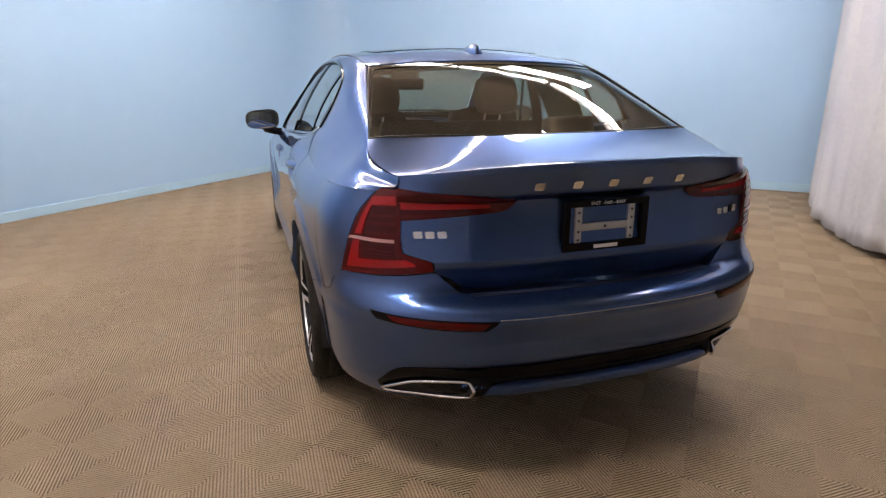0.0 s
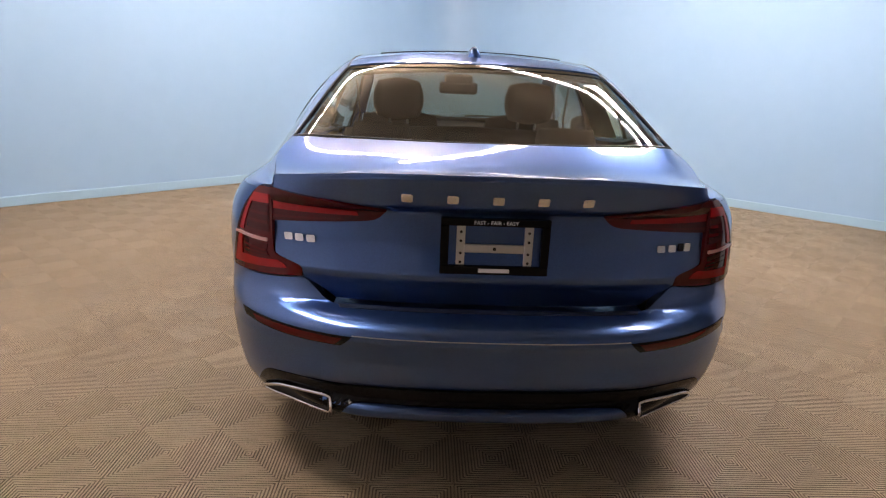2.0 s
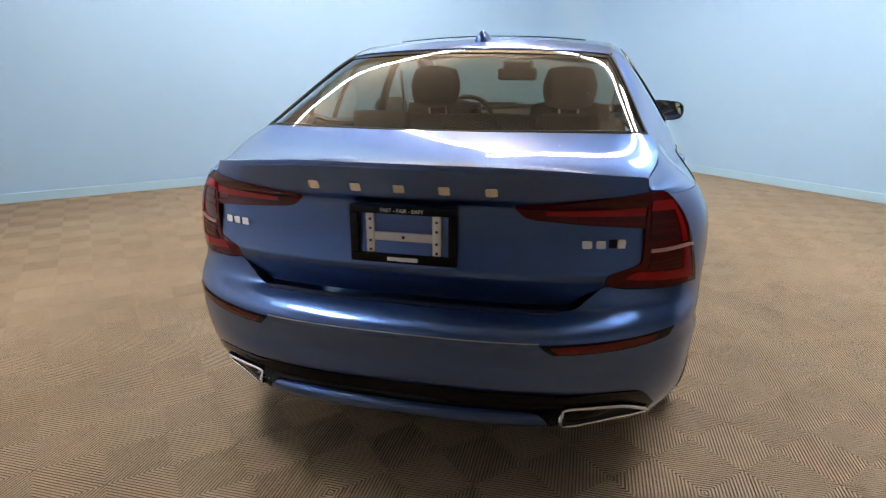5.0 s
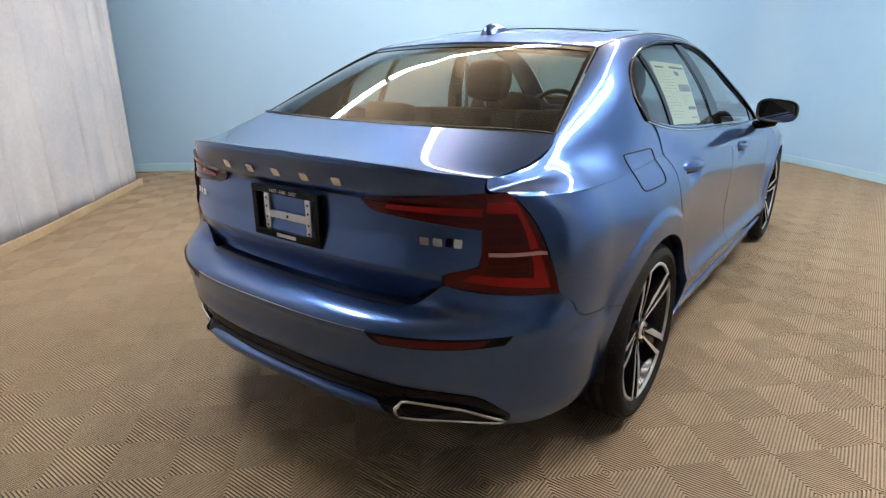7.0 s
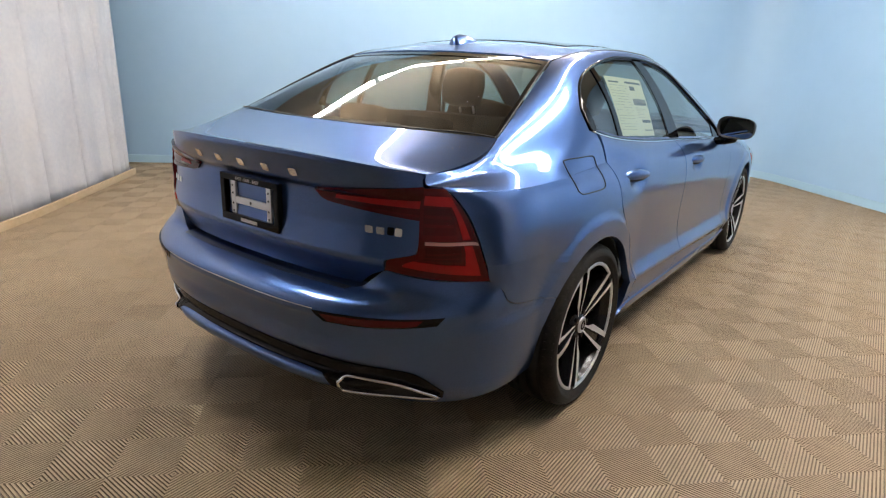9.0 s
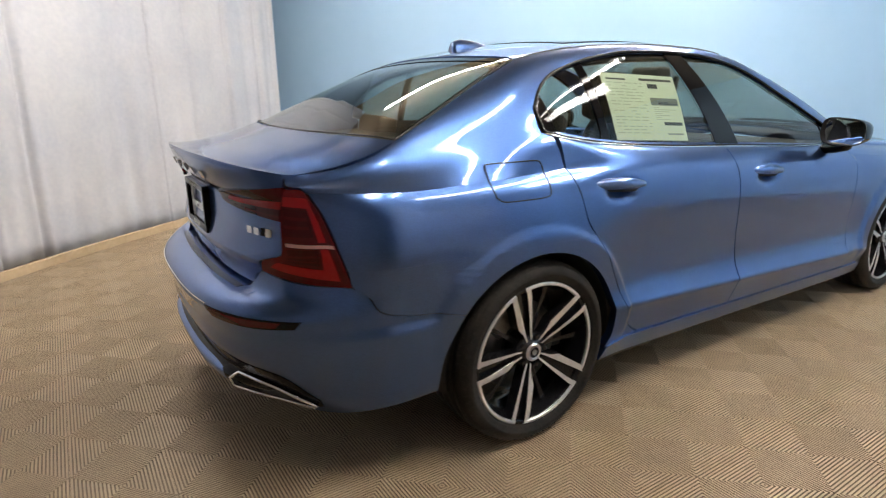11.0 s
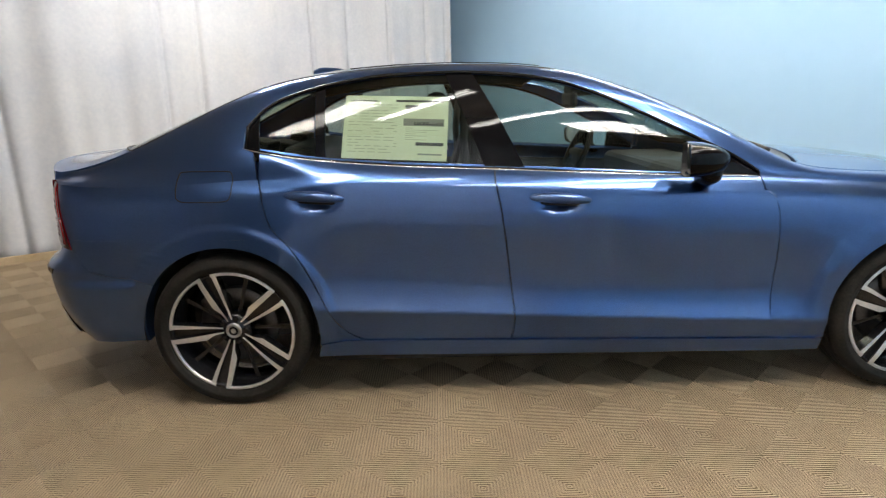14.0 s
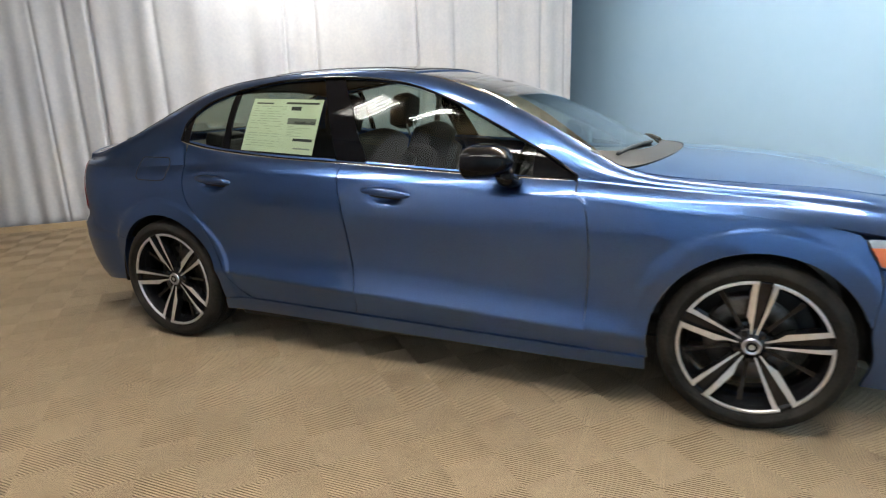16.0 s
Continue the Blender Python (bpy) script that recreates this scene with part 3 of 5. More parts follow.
def hem_board():
    """A low board along the floor before the long curtain's hem."""
    p = curve(LONG_PATH)(np.linspace(0.01, 0.97, 60))
    t = np.gradient(p, axis=0)
    t /= np.linalg.norm(t, axis=1, keepdims=True)
    n = np.stack([-t[:, 1], t[:, 0]], 1)
    v, f = [], []
    for q, m in zip(p, n):
        for off, z in ((0.085, 0.0), (0.085, 0.062), (0.089, 0.066), (0.105, 0.066), (0.109, 0.062), (0.109, 0.0)):
            v.append((q[0] + m[0] * off, q[1] + m[1] * off, z))
    for i in range(len(p) - 1):
        for k in range(5):
            f.append((6 * i + k, 6 * i + 6 + k, 6 * i + 7 + k, 6 * i + 1 + k))
    return tagged(mesh_object("trim", v, f, TAN_BOARD, smooth=False), "tan board along the floor before the curtain hem", "trim", kind="structure")


hem_board()


def ceiling_light(at, turn, half=0.016, glow=TUBE, length=1.22):
    ob = thing("ceiling_light", "white strip ceiling light with two bare glowing tubes", "ceiling light", (at[0], at[1], LAMP_Z), "ceiling strip lights")
    bm = bmesh.new()
    box(bm, (-length / 2, -0.016, -0.055), (length / 2, 0.016, 0.0), 0.004)
    box(bm, (-length / 2, -half, -0.012), (length / 2, half, 0.004), 0.003)
    part("housing", bm, WHITE_METAL, ob)
    for y in (-0.027, 0.027):
        v, f = tube([(-length / 2 + 0.02, y, -0.055), (length / 2 - 0.02, y, -0.055)], 0.0140, 10)
        mesh_object("tube", v, f, glow, ob, "glowing fluorescent tube")
    for x in (-length / 2 + 0.008, length / 2 - 0.008):
        bm = bmesh.new()
        box(bm, (x - 0.010, -0.055, -0.075), (x + 0.010, 0.055, -0.035), 0.004)
        part("end_cap", bm, WHITE_METAL, ob)
    for x in (-length * 0.35, length * 0.35):
        v, f = tube([(x, 0, -0.01), (x, 0, CEIL - LAMP_Z)], 0.006, 8)
        mesh_object("hanger", v, f, WHITE_METAL, ob)
    ob.rotation_euler = (0, 0, radians(turn))
    return ob


def high_bay(at, turn, tubes=6, glow=TUBE):
    """A wide fixture: a folded white pan over bare tubes."""
    ob = thing("high_bay_light", "white high-bay ceiling light with bare glowing tubes", "ceiling light", (at[0], at[1], LAMP_Z), "high-bay lights")
    verts, faces = [], []
    section = [(-0.235, -0.035), (-0.225, 0.02), (-0.07, 0.055), (0.07, 0.055), (0.225, 0.02), (0.235, -0.035), (0.229, -0.035), (0.220, 0.012), (0.068, 0.047), (-0.068, 0.047), (-0.220, 0.012), (-0.229, -0.035)]
    for x in (-0.62, 0.62):
        verts += [(x, y, z) for y, z in section]
    k = len(section)
    faces = [(i, (i + 1) % k, k + (i + 1) % k, k + i) for i in range(k)]
    mesh_object("reflector_pan", verts, faces, WHITE_METAL, ob, smooth=False)
    for x in (-0.61, 0.61):
        bm = bmesh.new()
        box(bm, (x - 0.012, -0.222, -0.032), (x + 0.012, 0.222, 0.012), 0.003)
        part("end_plate", bm, WHITE_METAL, ob)
    for i in range(tubes):
        y = 0.07 * (i - (tubes - 1) / 2)
        v, f = tube([(-0.595, y, -0.016), (0.595, y, -0.016)], 0.014, 10)
        mesh_object("tube", v, f, glow, ob, "glowing fluorescent tube")
    for x in (-0.45, 0.45):
        v, f = tube([(x, 0, 0.05), (x, 0, CEIL - LAMP_Z)], 0.005, 6)
        mesh_object("hanger", v, f, WHITE_METAL, ob)
    ob.rotation_euler = (0, 0, radians(turn))
    return ob


# The last two strips are added to brighten the coved corner.
for x, y, turn in ((0.62, 3.38, -45), (1.5, 2.5, -45), (2.38, 1.62, -45), (1.85, 0.75, -45), (-3.3, 1.3, 45), (-2.42, 2.18, 45), (-1.54, 3.06, 45), (-0.66, 3.94, 45), (-0.26, 4.26, -45)):
    ceiling_light((x, y), turn, 0.085 if x > 0 else 0.024, TUBE_MID if x > 0 or x < -3 else TUBE_BRIGHT)
# The third bay is a fill added to light the left rear floor.
for x, y, turn, tubes, glow in ((2.2, 2.7, -45, 6, TUBE_DIM), (1.97, -0.16, -45, 5, TUBE_FAINT), (-1.8, -0.9, -45, 6, TUBE_MID)):
    high_bay((x, y), turn, tubes, glow)


# ---- the saloon car ----
car = thing("sedan", "glossy metallic blue four-door saloon car parked on the tiled floor", "car")

# tail
lip = curve([(MID, 1.042), (gx(0.35, 1.036), 1.036), (gx(0.652, 1.004), 1.004)])
lid_back = lambda g, z: lower(g, z, lid_y)
SEAM = [(gx(x, z), z) for x, z in ((0.562, 0.710), (0.566, 0.737), (0.578, 0.747), (0.615, 0.758), (0.645, 0.768), (0.655, 0.782), (0.656, 0.870), (0.657, 0.92), (0.658, 0.966))]
lid_edge = curve([(gx(0.465, 0.644), 0.644), (gx(0.512, 0.682), 0.682), (gx(0.548, 0.700), 0.700)] + SEAM + [(gx(0.652, 1.004), 1.004)])
sheet("boot_lid", coons(lid_back, curve([(MID, 0.642), (gx(0.3, 0.642), 0.642), (gx(0.465, 0.644), 0.644)]), lip, curve([(MID, 0.642), (MID, 1.042)], False), lid_edge, 48, 96, centre=True),
      BLUE, car, centre=True)


# the rear window's lower corner on the upper body
YC = -0.42
SC = float(np.interp(0.672, upper(YC, np.linspace(0.2, 0.9, 200))[:, 0], np.linspace(0.2, 0.9, 200)))
LID_BULGE = 0.03


def deck_grid(nu=30, nv=26):
    g = np.zeros((nu, nv, 3))
    for i, u in enumerate(np.linspace(0, 1, nu)):
        a = lid_back(*lip(u * 0.996))
        b = upper(-0.555 + (YC + 0.555) * u * u, SC * u)
        for j, v in enumerate(np.linspace(0.004, 0.985, nv)):
            p = a * (1 - v) + b * v
            p[0] += LID_BULGE * u ** 3 * math.sin(math.pi * v ** 1.4)
            p[2] = a[2] + (b[2] - a[2]) * v ** 1.7 + 0.006 * math.exp(-v / 0.06) - 0.004 * (1 - v)
            g[i, j] = p
    return g


DECK = deck_grid()
sheet("boot_deck", DECK, BLUE, car, centre=True)

lamp_in = curve(SEAM)
lamp_out = curve([(gy(-0.655, 0.692), 0.692), (gy(-0.685, 0.800), 0.800), (gy(-0.735, 0.955), 0.955)])
lamp_low = curve([SEAM[0], (gx(0.61, 0.705), 0.705), (gx(0.71, 0.697), 0.697), (gy(-0.655, 0.692), 0.692)])
lamp_top = curve([SEAM[-1], (gx(0.700, 0.965), 0.965), (gy(-0.735, 0.955), 0.955)])
lamp_g = coons(lower, lamp_low, lamp_top, lamp_in, lamp_out, 30, 34, gap=0.001)
blade_g = coons(lid_back, curve([(gx(0.312, 0.927), 0.927), (gx(0.345, 0.900), 0.900), (gx(0.42, 0.890), 0.890), (gx(0.55, 0.879), 0.879), (gx(0.656, 0.870), 0.870)]), curve([(gx(0.312, 0.932), 0.932), (gx(0.48, 0.952), 0.952), (gx(0.658, 0.970), 0.970)]),
                curve([(gx(0.312, 0.927), 0.927), (gx(0.312, 0.932), 0.932)], False), curve([(gx(0.656, 0.870), 0.870), (gx(0.657, 0.92), 0.92), (gx(0.658, 0.970), 0.970)]), 40, 14, gap=0.0)
for s in (1, -1):
    lamp = sheet("tail_lamp", lamp_g, LENS_RED, car, "red wrap-around tail lamp", side=s, lift=0.004, depth=0.03)
    blade = sheet("lid_lamp", blade_g, LENS_DARK, car, "dark red tail lamp blade on the boot lid", side=s, lift=0.009, depth=0.02)
    # bright guides inside the lens
    for name, quad, m, lift in (
            ("light_cell", ((0.08, 0.80), (0.66, 0.80), (0.64, 0.55), (0.06, 0.55)), LENS_DARK, 0.0060),
            ("light_cell", ((0.10, 0.43), (0.66, 0.43), (0.68, 0.24), (0.22, 0.24)), LENS_DARK, 0.0060),
            ("light_cell", ((0.90, 0.96), (0.99, 0.96), (0.99, 0.04), (0.93, 0.04)), LENS_DARK, 0.0060),
            ("light_guide", ((0.06, 0.92), (0.84, 0.92), (0.82, 0.82), (0.06, 0.82)), LENS_BRIGHT, 0.0070),
            ("light_guide", ((0.70, 0.82), (0.82, 0.82), (0.86, 0.50), (0.72, 0.50)), LENS_BRIGHT, 0.0070),
            ("light_guide", ((0.72, 0.44), (0.86, 0.44), (0.90, 0.19), (0.74, 0.19)), LENS_BRIGHT, 0.0070),
            ("light_guide", ((0.16, 0.19), (0.90, 0.19), (0.91, 0.07), (0.14, 0.07)), LENS_BRIGHT, 0.0070),
            ("light_rib", ((0.10, 0.73), (0.62, 0.73), (0.62, 0.70), (0.10, 0.70)), LENS_RED, 0.0075),
            ("light_rib", ((0.09, 0.65), (0.62, 0.65), (0.62, 0.62), (0.09, 0.62)), LENS_RED, 0.0075),
            ("light_rib", ((0.14, 0.38), (0.64, 0.38), (0.64, 0.355), (0.16, 0.355)), LENS_RED, 0.0075),
            ("light_rib", ((0.18, 0.31), (0.65, 0.31), (0.65, 0.285), (0.20, 0.285)), LENS_RED, 0.0075),
            ("clear_strip", ((0.10, 0.49), (0.985, 0.475), (0.985, 0.44), (0.10, 0.46)), LENS_CLEAR, 0.0085)):
        qa = np.array(quad)
        c4 = [curve([qa[i], qa[k]], False) for i, k in ((3, 2), (0, 1), (3, 0), (2, 1))]
        nul, nvl = lamp_g.shape[:2]

        def on_lamp(u, v):
            a, b = np.clip(np.asarray(u) * (nul - 1), 0, nul - 1.001), np.clip(np.asarray(v) * (nvl - 1), 0, nvl - 1.001)
            i, j = a.astype(int), b.astype(int)
            p, q = (a - i)[..., None], (b - j)[..., None]
            return (lamp_g[i, j] * (1 - p) + lamp_g[i + 1, j] * p) * (1 - q) + (lamp_g[i, j + 1] * (1 - p) + lamp_g[i + 1, j + 1] * p) * q
        sheet(name, coons(on_lamp, *c4, 10, 8, gap=0.0), m, lamp, side=s, lift=lift, depth=0.004)
    sheet("light_guide", blade_g[8:39, 4:8], LENS_BRIGHT, blade, side=s, lift=0.0112, depth=0.003)
    sheet("light_rib", blade_g[12:39, 1:3], LENS_RED, blade, side=s, lift=0.0108, depth=0.003)

# rear bumper, round to the wheel arches
ARC = lambda deg, hub=0.0, r=ARCH: (hub + r * math.cos(radians(deg)), HUB_Z + r * math.sin(radians(deg)))
bump_top = curve([(MID, 0.637), (gx(0.3, 0.637), 0.637), (gx(0.468, 0.639), 0.639), (gx(0.522, 0.674), 0.674), (gx(0.561, 0.707), 0.707), (gx(0.61, 0.702), 0.702), (gx(0.71, 0.694), 0.694), (gy(-0.655, 0.689), 0.689),
                  (gy(-0.61, 0.652), 0.652), (-0.50, 0.60), ARC(145)])
bump_low = curve([(MID, 0.280), (gx(0.40, 0.280), 0.280), (gx(0.465, 0.245), 0.245), (gx(0.56, 0.232), 0.232), (gx(0.70, 0.250), 0.250), (gy(-0.6, 0.272), 0.272), (-0.370, 0.290)])
sheet("rear_bumper", coons(lower, bump_low, bump_top, curve([(MID, 0.280), (MID, 0.637)], False), curve([(-0.370, 0.290), ARC(176), ARC(160), ARC(145)]), 100, 64, gap=0.001, centre=True), BLUE, car, centre=True, depth=0.05)


shelf = np.array([[np.array(lower(gx(x, 0.636), 0.636)) + np.array([0, 0.075 * v, 0.001 * v]) for v in np.linspace(0, 1, 5)] for x in np.linspace(0, 0.47, 24)])
sheet("bumper_shelf", shelf, BLUE, car, "blue ledge under the boot lid", centre=True, lift=-0.004)


def tail_patch(name, bottom, top, m, parent, lift, label="", centre=False, depth=0.012, nu=24, nv=8, back=tail_y):
    """A piece laid on the tail between two curves of (half width, height)."""
    f = lambda pts: curve([(gx(x, z), z) for x, z in pts])
    b, t = f(bottom), f(top)
    g = coons(lambda a, c: lower(a, c, back), b, t, curve([b(0.0), t(0.0)], False), curve([b(1.0), t(1.0)], False), nu, nv, 0.0, centre)
    return [sheet(name, g, m, parent, label, side=s, lift=lift, centre=centre, depth=depth) for s in ((1,) if centre else (1, -1))]


tail_patch("bumper_insert", [(0, 0.353), (0.37, 0.353), (0.42, 0.340), (0.450, 0.292), (0.50, 0.274), (0.66, 0.274), (0.722, 0.288)], [(0, 0.408), (0.4, 0.408), (0.52, 0.412), (0.62, 0.412), (0.69, 0.395), (0.735, 0.320)], GLOSS_BLACK, car, 0.003, "black band in the bumper round the exhausts", True, nu=70, nv=10)
tail_patch("bumper_protector", [(0.0, 0.6335), (0.445, 0.6335)], [(0.0, 0.6365), (0.455, 0.6365)], SCUFF, car, 0.002, "dark dotted loading strip on the bumper top", True, depth=0.002, nu=40, nv=6)
tail_patch("reflector_seat", [(0.435, 0.549), (0.6, 0.556), (0.745, 0.572)], [(0.400, 0.581), (0.58, 0.587), (0.76, 0.596)], GLOSS_BLACK, car, 0.003, "black recess of the reflector")
tail_patch("reflector", [(0.452, 0.554), (0.6, 0.561), (0.70, 0.572)], [(0.428, 0.576), (0.58, 0.582), (0.715, 0.589)], LENS_RED, car, 0.005, "red bumper reflector")
# The thin highlight along the bumper's edge, laid on as a satin line.
tail_patch("bumper_highlight", [(0.0, 0.5835), (0.40, 0.5835)], [(0.0, 0.586), (0.40, 0.586)], SATIN, car, 0.002, centre=True, nu=30, nv=3)
for s in (1, -1):
    outline = [(0.466, 0.330), (0.468, 0.352), (0.484, 0.363), (0.54, 0.366), (0.60, 0.364), (0.645, 0.356), (0.685, 0.331), (0.716, 0.306), (0.718, 0.297), (0.70, 0.292), (0.60, 0.293), (0.52, 0.299), (0.480, 0.311)]
    ring = [lower(gx(x, z), z) for x, z in [tuple(curve(outline + outline[:1])(k / 40)) for k in range(40)]]
    nn = np.array([0.22, -0.85, -0.4])
    v, f = tube([tuple((p + nn * 0.012) * np.array([s, 1, 1])) for p in ring], 0.0058, 8, True)
    ex = mesh_object("exhaust_trim", v, f, CHROME, car, "chrome framed exhaust outlet")
    # A flat black plate in the frame stands for the pipe's dark inside.
    mid = np.mean(ring, axis=0)
    vv = [tuple((p + nn * 0.010) * np.array([s, 1, 1])) for p in ring] + [tuple((mid + (p - mid) * 0.9 + nn * 0.007) * np.array([s, 1, 1])) for p in ring]
    n40 = len(ring)
    mesh_object("outlet", vv, [(i, (i + 1) % n40, n40 + (i + 1) % n40, n40 + i) for i in range(n40)] + [tuple(range(n40, 2 * n40))], UNDER, ex, "flat black plate drawn as the dark outlet")

# flanks
SH = lambda y: (y, float(shoulder_z(y)))
gap_r = [(0.555, 0.285), (0.47, 0.34), (0.395, 0.475), (0.31, 0.65), (0.205, 0.79), (0.168, 0.93), SH(0.155)]
gap_m = [(1.18, 0.274), (1.19, 0.38), (1.17, 0.58), (1.14, 0.81), SH(1.115)]
gap_f = [(2.27, 0.255), (2.262, 0.41), (2.27, 0.62), (2.25, 0.83), SH(2.205)]


def ring_panel(inner, outer, nu=64, nv=14):
    """A grid between an arch (inner) and an outer border, both curves of (g, z)."""
    g = np.zeros((nu, nv, 3))
    for i, u in enumerate(np.linspace(0, 1, nu)):
        a, b = inner(u), outer(u)
        for j, v in enumerate(np.linspace(0, 0.997, nv)):
            q = a * (1 - v) + b * v
            g[i, j] = lower(q[0], q[1])
    return g


SPLIT = 0.738
door_low = [(0.555, 0.272), (0.469, 0.34), (0.394, 0.475), (0.309, 0.65), (0.2445, SPLIT)]
q_outer = curve(door_low, True)
q_line = curve([(0.243, SPLIT), (TAIL, SPLIT), (gy(-0.664, SPLIT), SPLIT)], False)
q_shut = curve([(gy(-0.664, SPLIT), SPLIT), (gy(-0.653, 0.69), 0.69), (gy(-0.61, 0.6535), 0.6535), (-0.50, 0.6015), (-0.3047, 0.5495)])


def quarter_border(u):
    return q_outer(u / 0.31) if u < 0.31 else q_line((u - 0.31) / 0.47) if u < 0.78 else q_shut((u - 0.78) / 0.22)


def quarter_arch(u):
    return np.array(ARC(float(np.interp(u, [0, 0.10, 0.20, 0.31, 0.55, 0.78, 1.0], [-12, 8, 34, 58, 92, 122, 144.8]))))


both("quarter_panel", ring_panel(quarter_arch, quarter_border, 110, 14), BLUE, car, "wheel arch part of the rear quarter", depth=0.03)
both("quarter_panel", coons(lower, q_line, curve([SH(0.152), SH(0.0), SH(-0.2), SH(TAIL), (gy(-0.575, 0.953), 0.953), (gy(-0.73, 0.957), 0.957)]),
                            curve([(0.243, SPLIT), (0.202, 0.79), (0.165, 0.93), SH(0.152)]), curve([(gy(-0.664, SPLIT), SPLIT), (gy(-0.681, 0.80), 0.80), (gy(-0.73, 0.957), 0.957)]), 70, 18, 0.0), BLUE, car, depth=0.03)


def quarter_top(nu=24, nv=18):
    """The shoulder between the boot lid and the flank, run into the rear pillar."""
    corner, front = np.array(lid_back(*lip(1.0))), np.array(upper(YC, SC))

    def outer(u):
        y = -0.73 + (YC + 0.73) * u
        z = 0.957 + (float(shoulder_z(YC)) - 0.957) * u
        return np.array(lower(gy(y, z), z))
    vs = np.linspace(0.006, 1, nv)
    end = [np.array(upper(YC, SC + (1 - SC) * v)) - (front * (1 - v) + outer(1.0) * v) for v in vs]
    rim = curve([(gx(0.654, 1.002), 1.002), (gx(0.662, 0.975), 0.975), (gx(0.695, 0.970), 0.970), (gy(-0.735, 0.958), 0.958)])
    start = [np.array(lower(*rim(v))) - (corner * (1 - v) + outer(0.0) * v) for v in vs]
    g = np.zeros((nu, nv, 3))
    for i, u in enumerate(np.linspace(0, 1, nu)):
        a, b = corner * (1 - u) + front * u, outer(u)
        a[2] = corner[2] + (front[2] - corner[2]) * u ** 2.2
        a[0] += LID_BULGE * math.sin(math.pi * u ** 1.4)
        for j, v in enumerate(vs):
            g[i, j] = a * (1 - v) + b * v + end[j] * u + start[j] * (1 - u) + np.array([0, 0, 0.008 * v * (1 - v) * 4 * (1 - u) * u])
    return g


both("quarter_top", quarter_top(), BLUE, car)


def door(name, left, right, label=""):
    l, r = curve(left), curve(right)
    bot = curve([left[0], right[0]], False)
    top = curve([SH(y) for y in np.linspace(left[-1][0], right[-1][0], 12)])
    g1 = coons(lower, bot, top, l, r, 80, 64)
    y0, y1 = left[-1][0] + 0.003, right[-1][0] - 0.003
    g2 = np.array([[upper(y, s) for s in np.linspace(1.0, 0.80, 8)] for y in np.linspace(y0, y1, 80)])
    return [sheet(name, np.concatenate([g1[:, :-1], g2], axis=1), BLUE, car, label, side=s, depth=0.022) for s in (1, -1)]


rear_doors = door("rear_door", gap_r, gap_m)
front_doors = door("front_door", gap_m, gap_f)

both("sill", coons(lower, curve([(0.352, 0.205), (2.50, 0.19)], False), curve([(0.371, 0.266), (0.46, 0.280), (0.57, 0.2835), (1.18, 0.2728), (2.2, 0.2553), (2.50, 0.248)]), curve([(0.352, 0.205), (0.371, 0.266)], False), curve([(2.50, 0.19), (2.50, 0.248)], False), 60, 8, 0), BLUE, car, lift=0.009, depth=0.08)

f_outer = curve([(2.50, 0.248), (2.271, 0.254), (2.263, 0.41), (2.271, 0.62), (2.251, 0.83), SH(2.206)] + [SH(y) for y in (2.5, 2.8, 3.05)] + [(3.165, 0.775), (3.178, 0.742), (3.215, 0.68), (3.236, 0.60), (3.226, 0.468)])
both("front_fender", ring_panel(lambda u: np.array(ARC(float(np.interp(u, [0, 0.10, 0.20, 0.34, 0.5, 0.7, 0.85, 0.92, 1.0], [194, 180, 164, 138, 112, 84, 60, 40, 20])), BASE)), f_outer, 80, 16), BLUE, car, depth=0.03)
both("fender_top", np.array([[upper(y, s) for s in np.linspace(0.405, 1.0, 14)] for y in np.linspace(2.2075, 3.3, 42)]), BLUE, car)
sheet("bonnet", np.array([[upper(float(np.interp(v, [0, 1], [2.585 - 0.19 * (s / 0.395) ** 2, 3.60 - 0.35 * (s / 0.395) ** 2])), s) for v in np.linspace(0, 1, 34)] for s in np.linspace(0, 0.398, 26)]), BLUE, car, centre=True)
sheet("front_bumper", coons(lower, curve([(NOSE + 0.95, 0.2), (3.6, 0.2), ARC(-18, BASE)]), curve([(NOSE + 0.95, 0.60), (3.6, 0.58), (3.226, 0.67)]), curve([(NOSE + 0.95, 0.2), (NOSE + 0.95, 0.60)], False), curve([ARC(-18, BASE), ARC(0, BASE), ARC(18, BASE), (3.240, 0.60), (3.226, 0.67)]), 40, 16, centre=True), BLUE, car, centre=True)
both("headlamp", coons(lower, curve([(3.222, 0.675), (3.45, 0.625), (3.8, 0.57)]), curve([(3.176, 0.768), (3.24, 0.766), (3.4, 0.738), (3.8, 0.63)]), curve([(3.222, 0.675), (3.176, 0.768)], False), curve([(3.8, 0.57), (3.8, 0.63)], False), 24, 8), LENS_WHITE, car, "clear headlamp")
both("side_marker", coons(lower, curve([(3.222, 0.677), (3.33, 0.674)], False), curve([(3.187, 0.741), (3.30, 0.743)], False), curve([(3.222, 0.677), (3.187, 0.741)], False), curve([(3.33, 0.674), (3.30, 0.743)], False), 8, 6), LENS_ORANGE, car, "orange side marker lamp", lift=0.006)
sheet("grille", coons(lower, curve([(NOSE + 0.95, 0.45), (3.93, 0.46)], False), curve([(NOSE + 0.95, 0.72), (3.90, 0.72)], False), curve([(NOSE + 0.95, 0.45), (NOSE + 0.95, 0.72)], False), curve([(3.93, 0.46), (3.90, 0.72)], False), 12, 8, centre=True), GLOSS_BLACK, car, "black front grille", centre=True, lift=0.012)

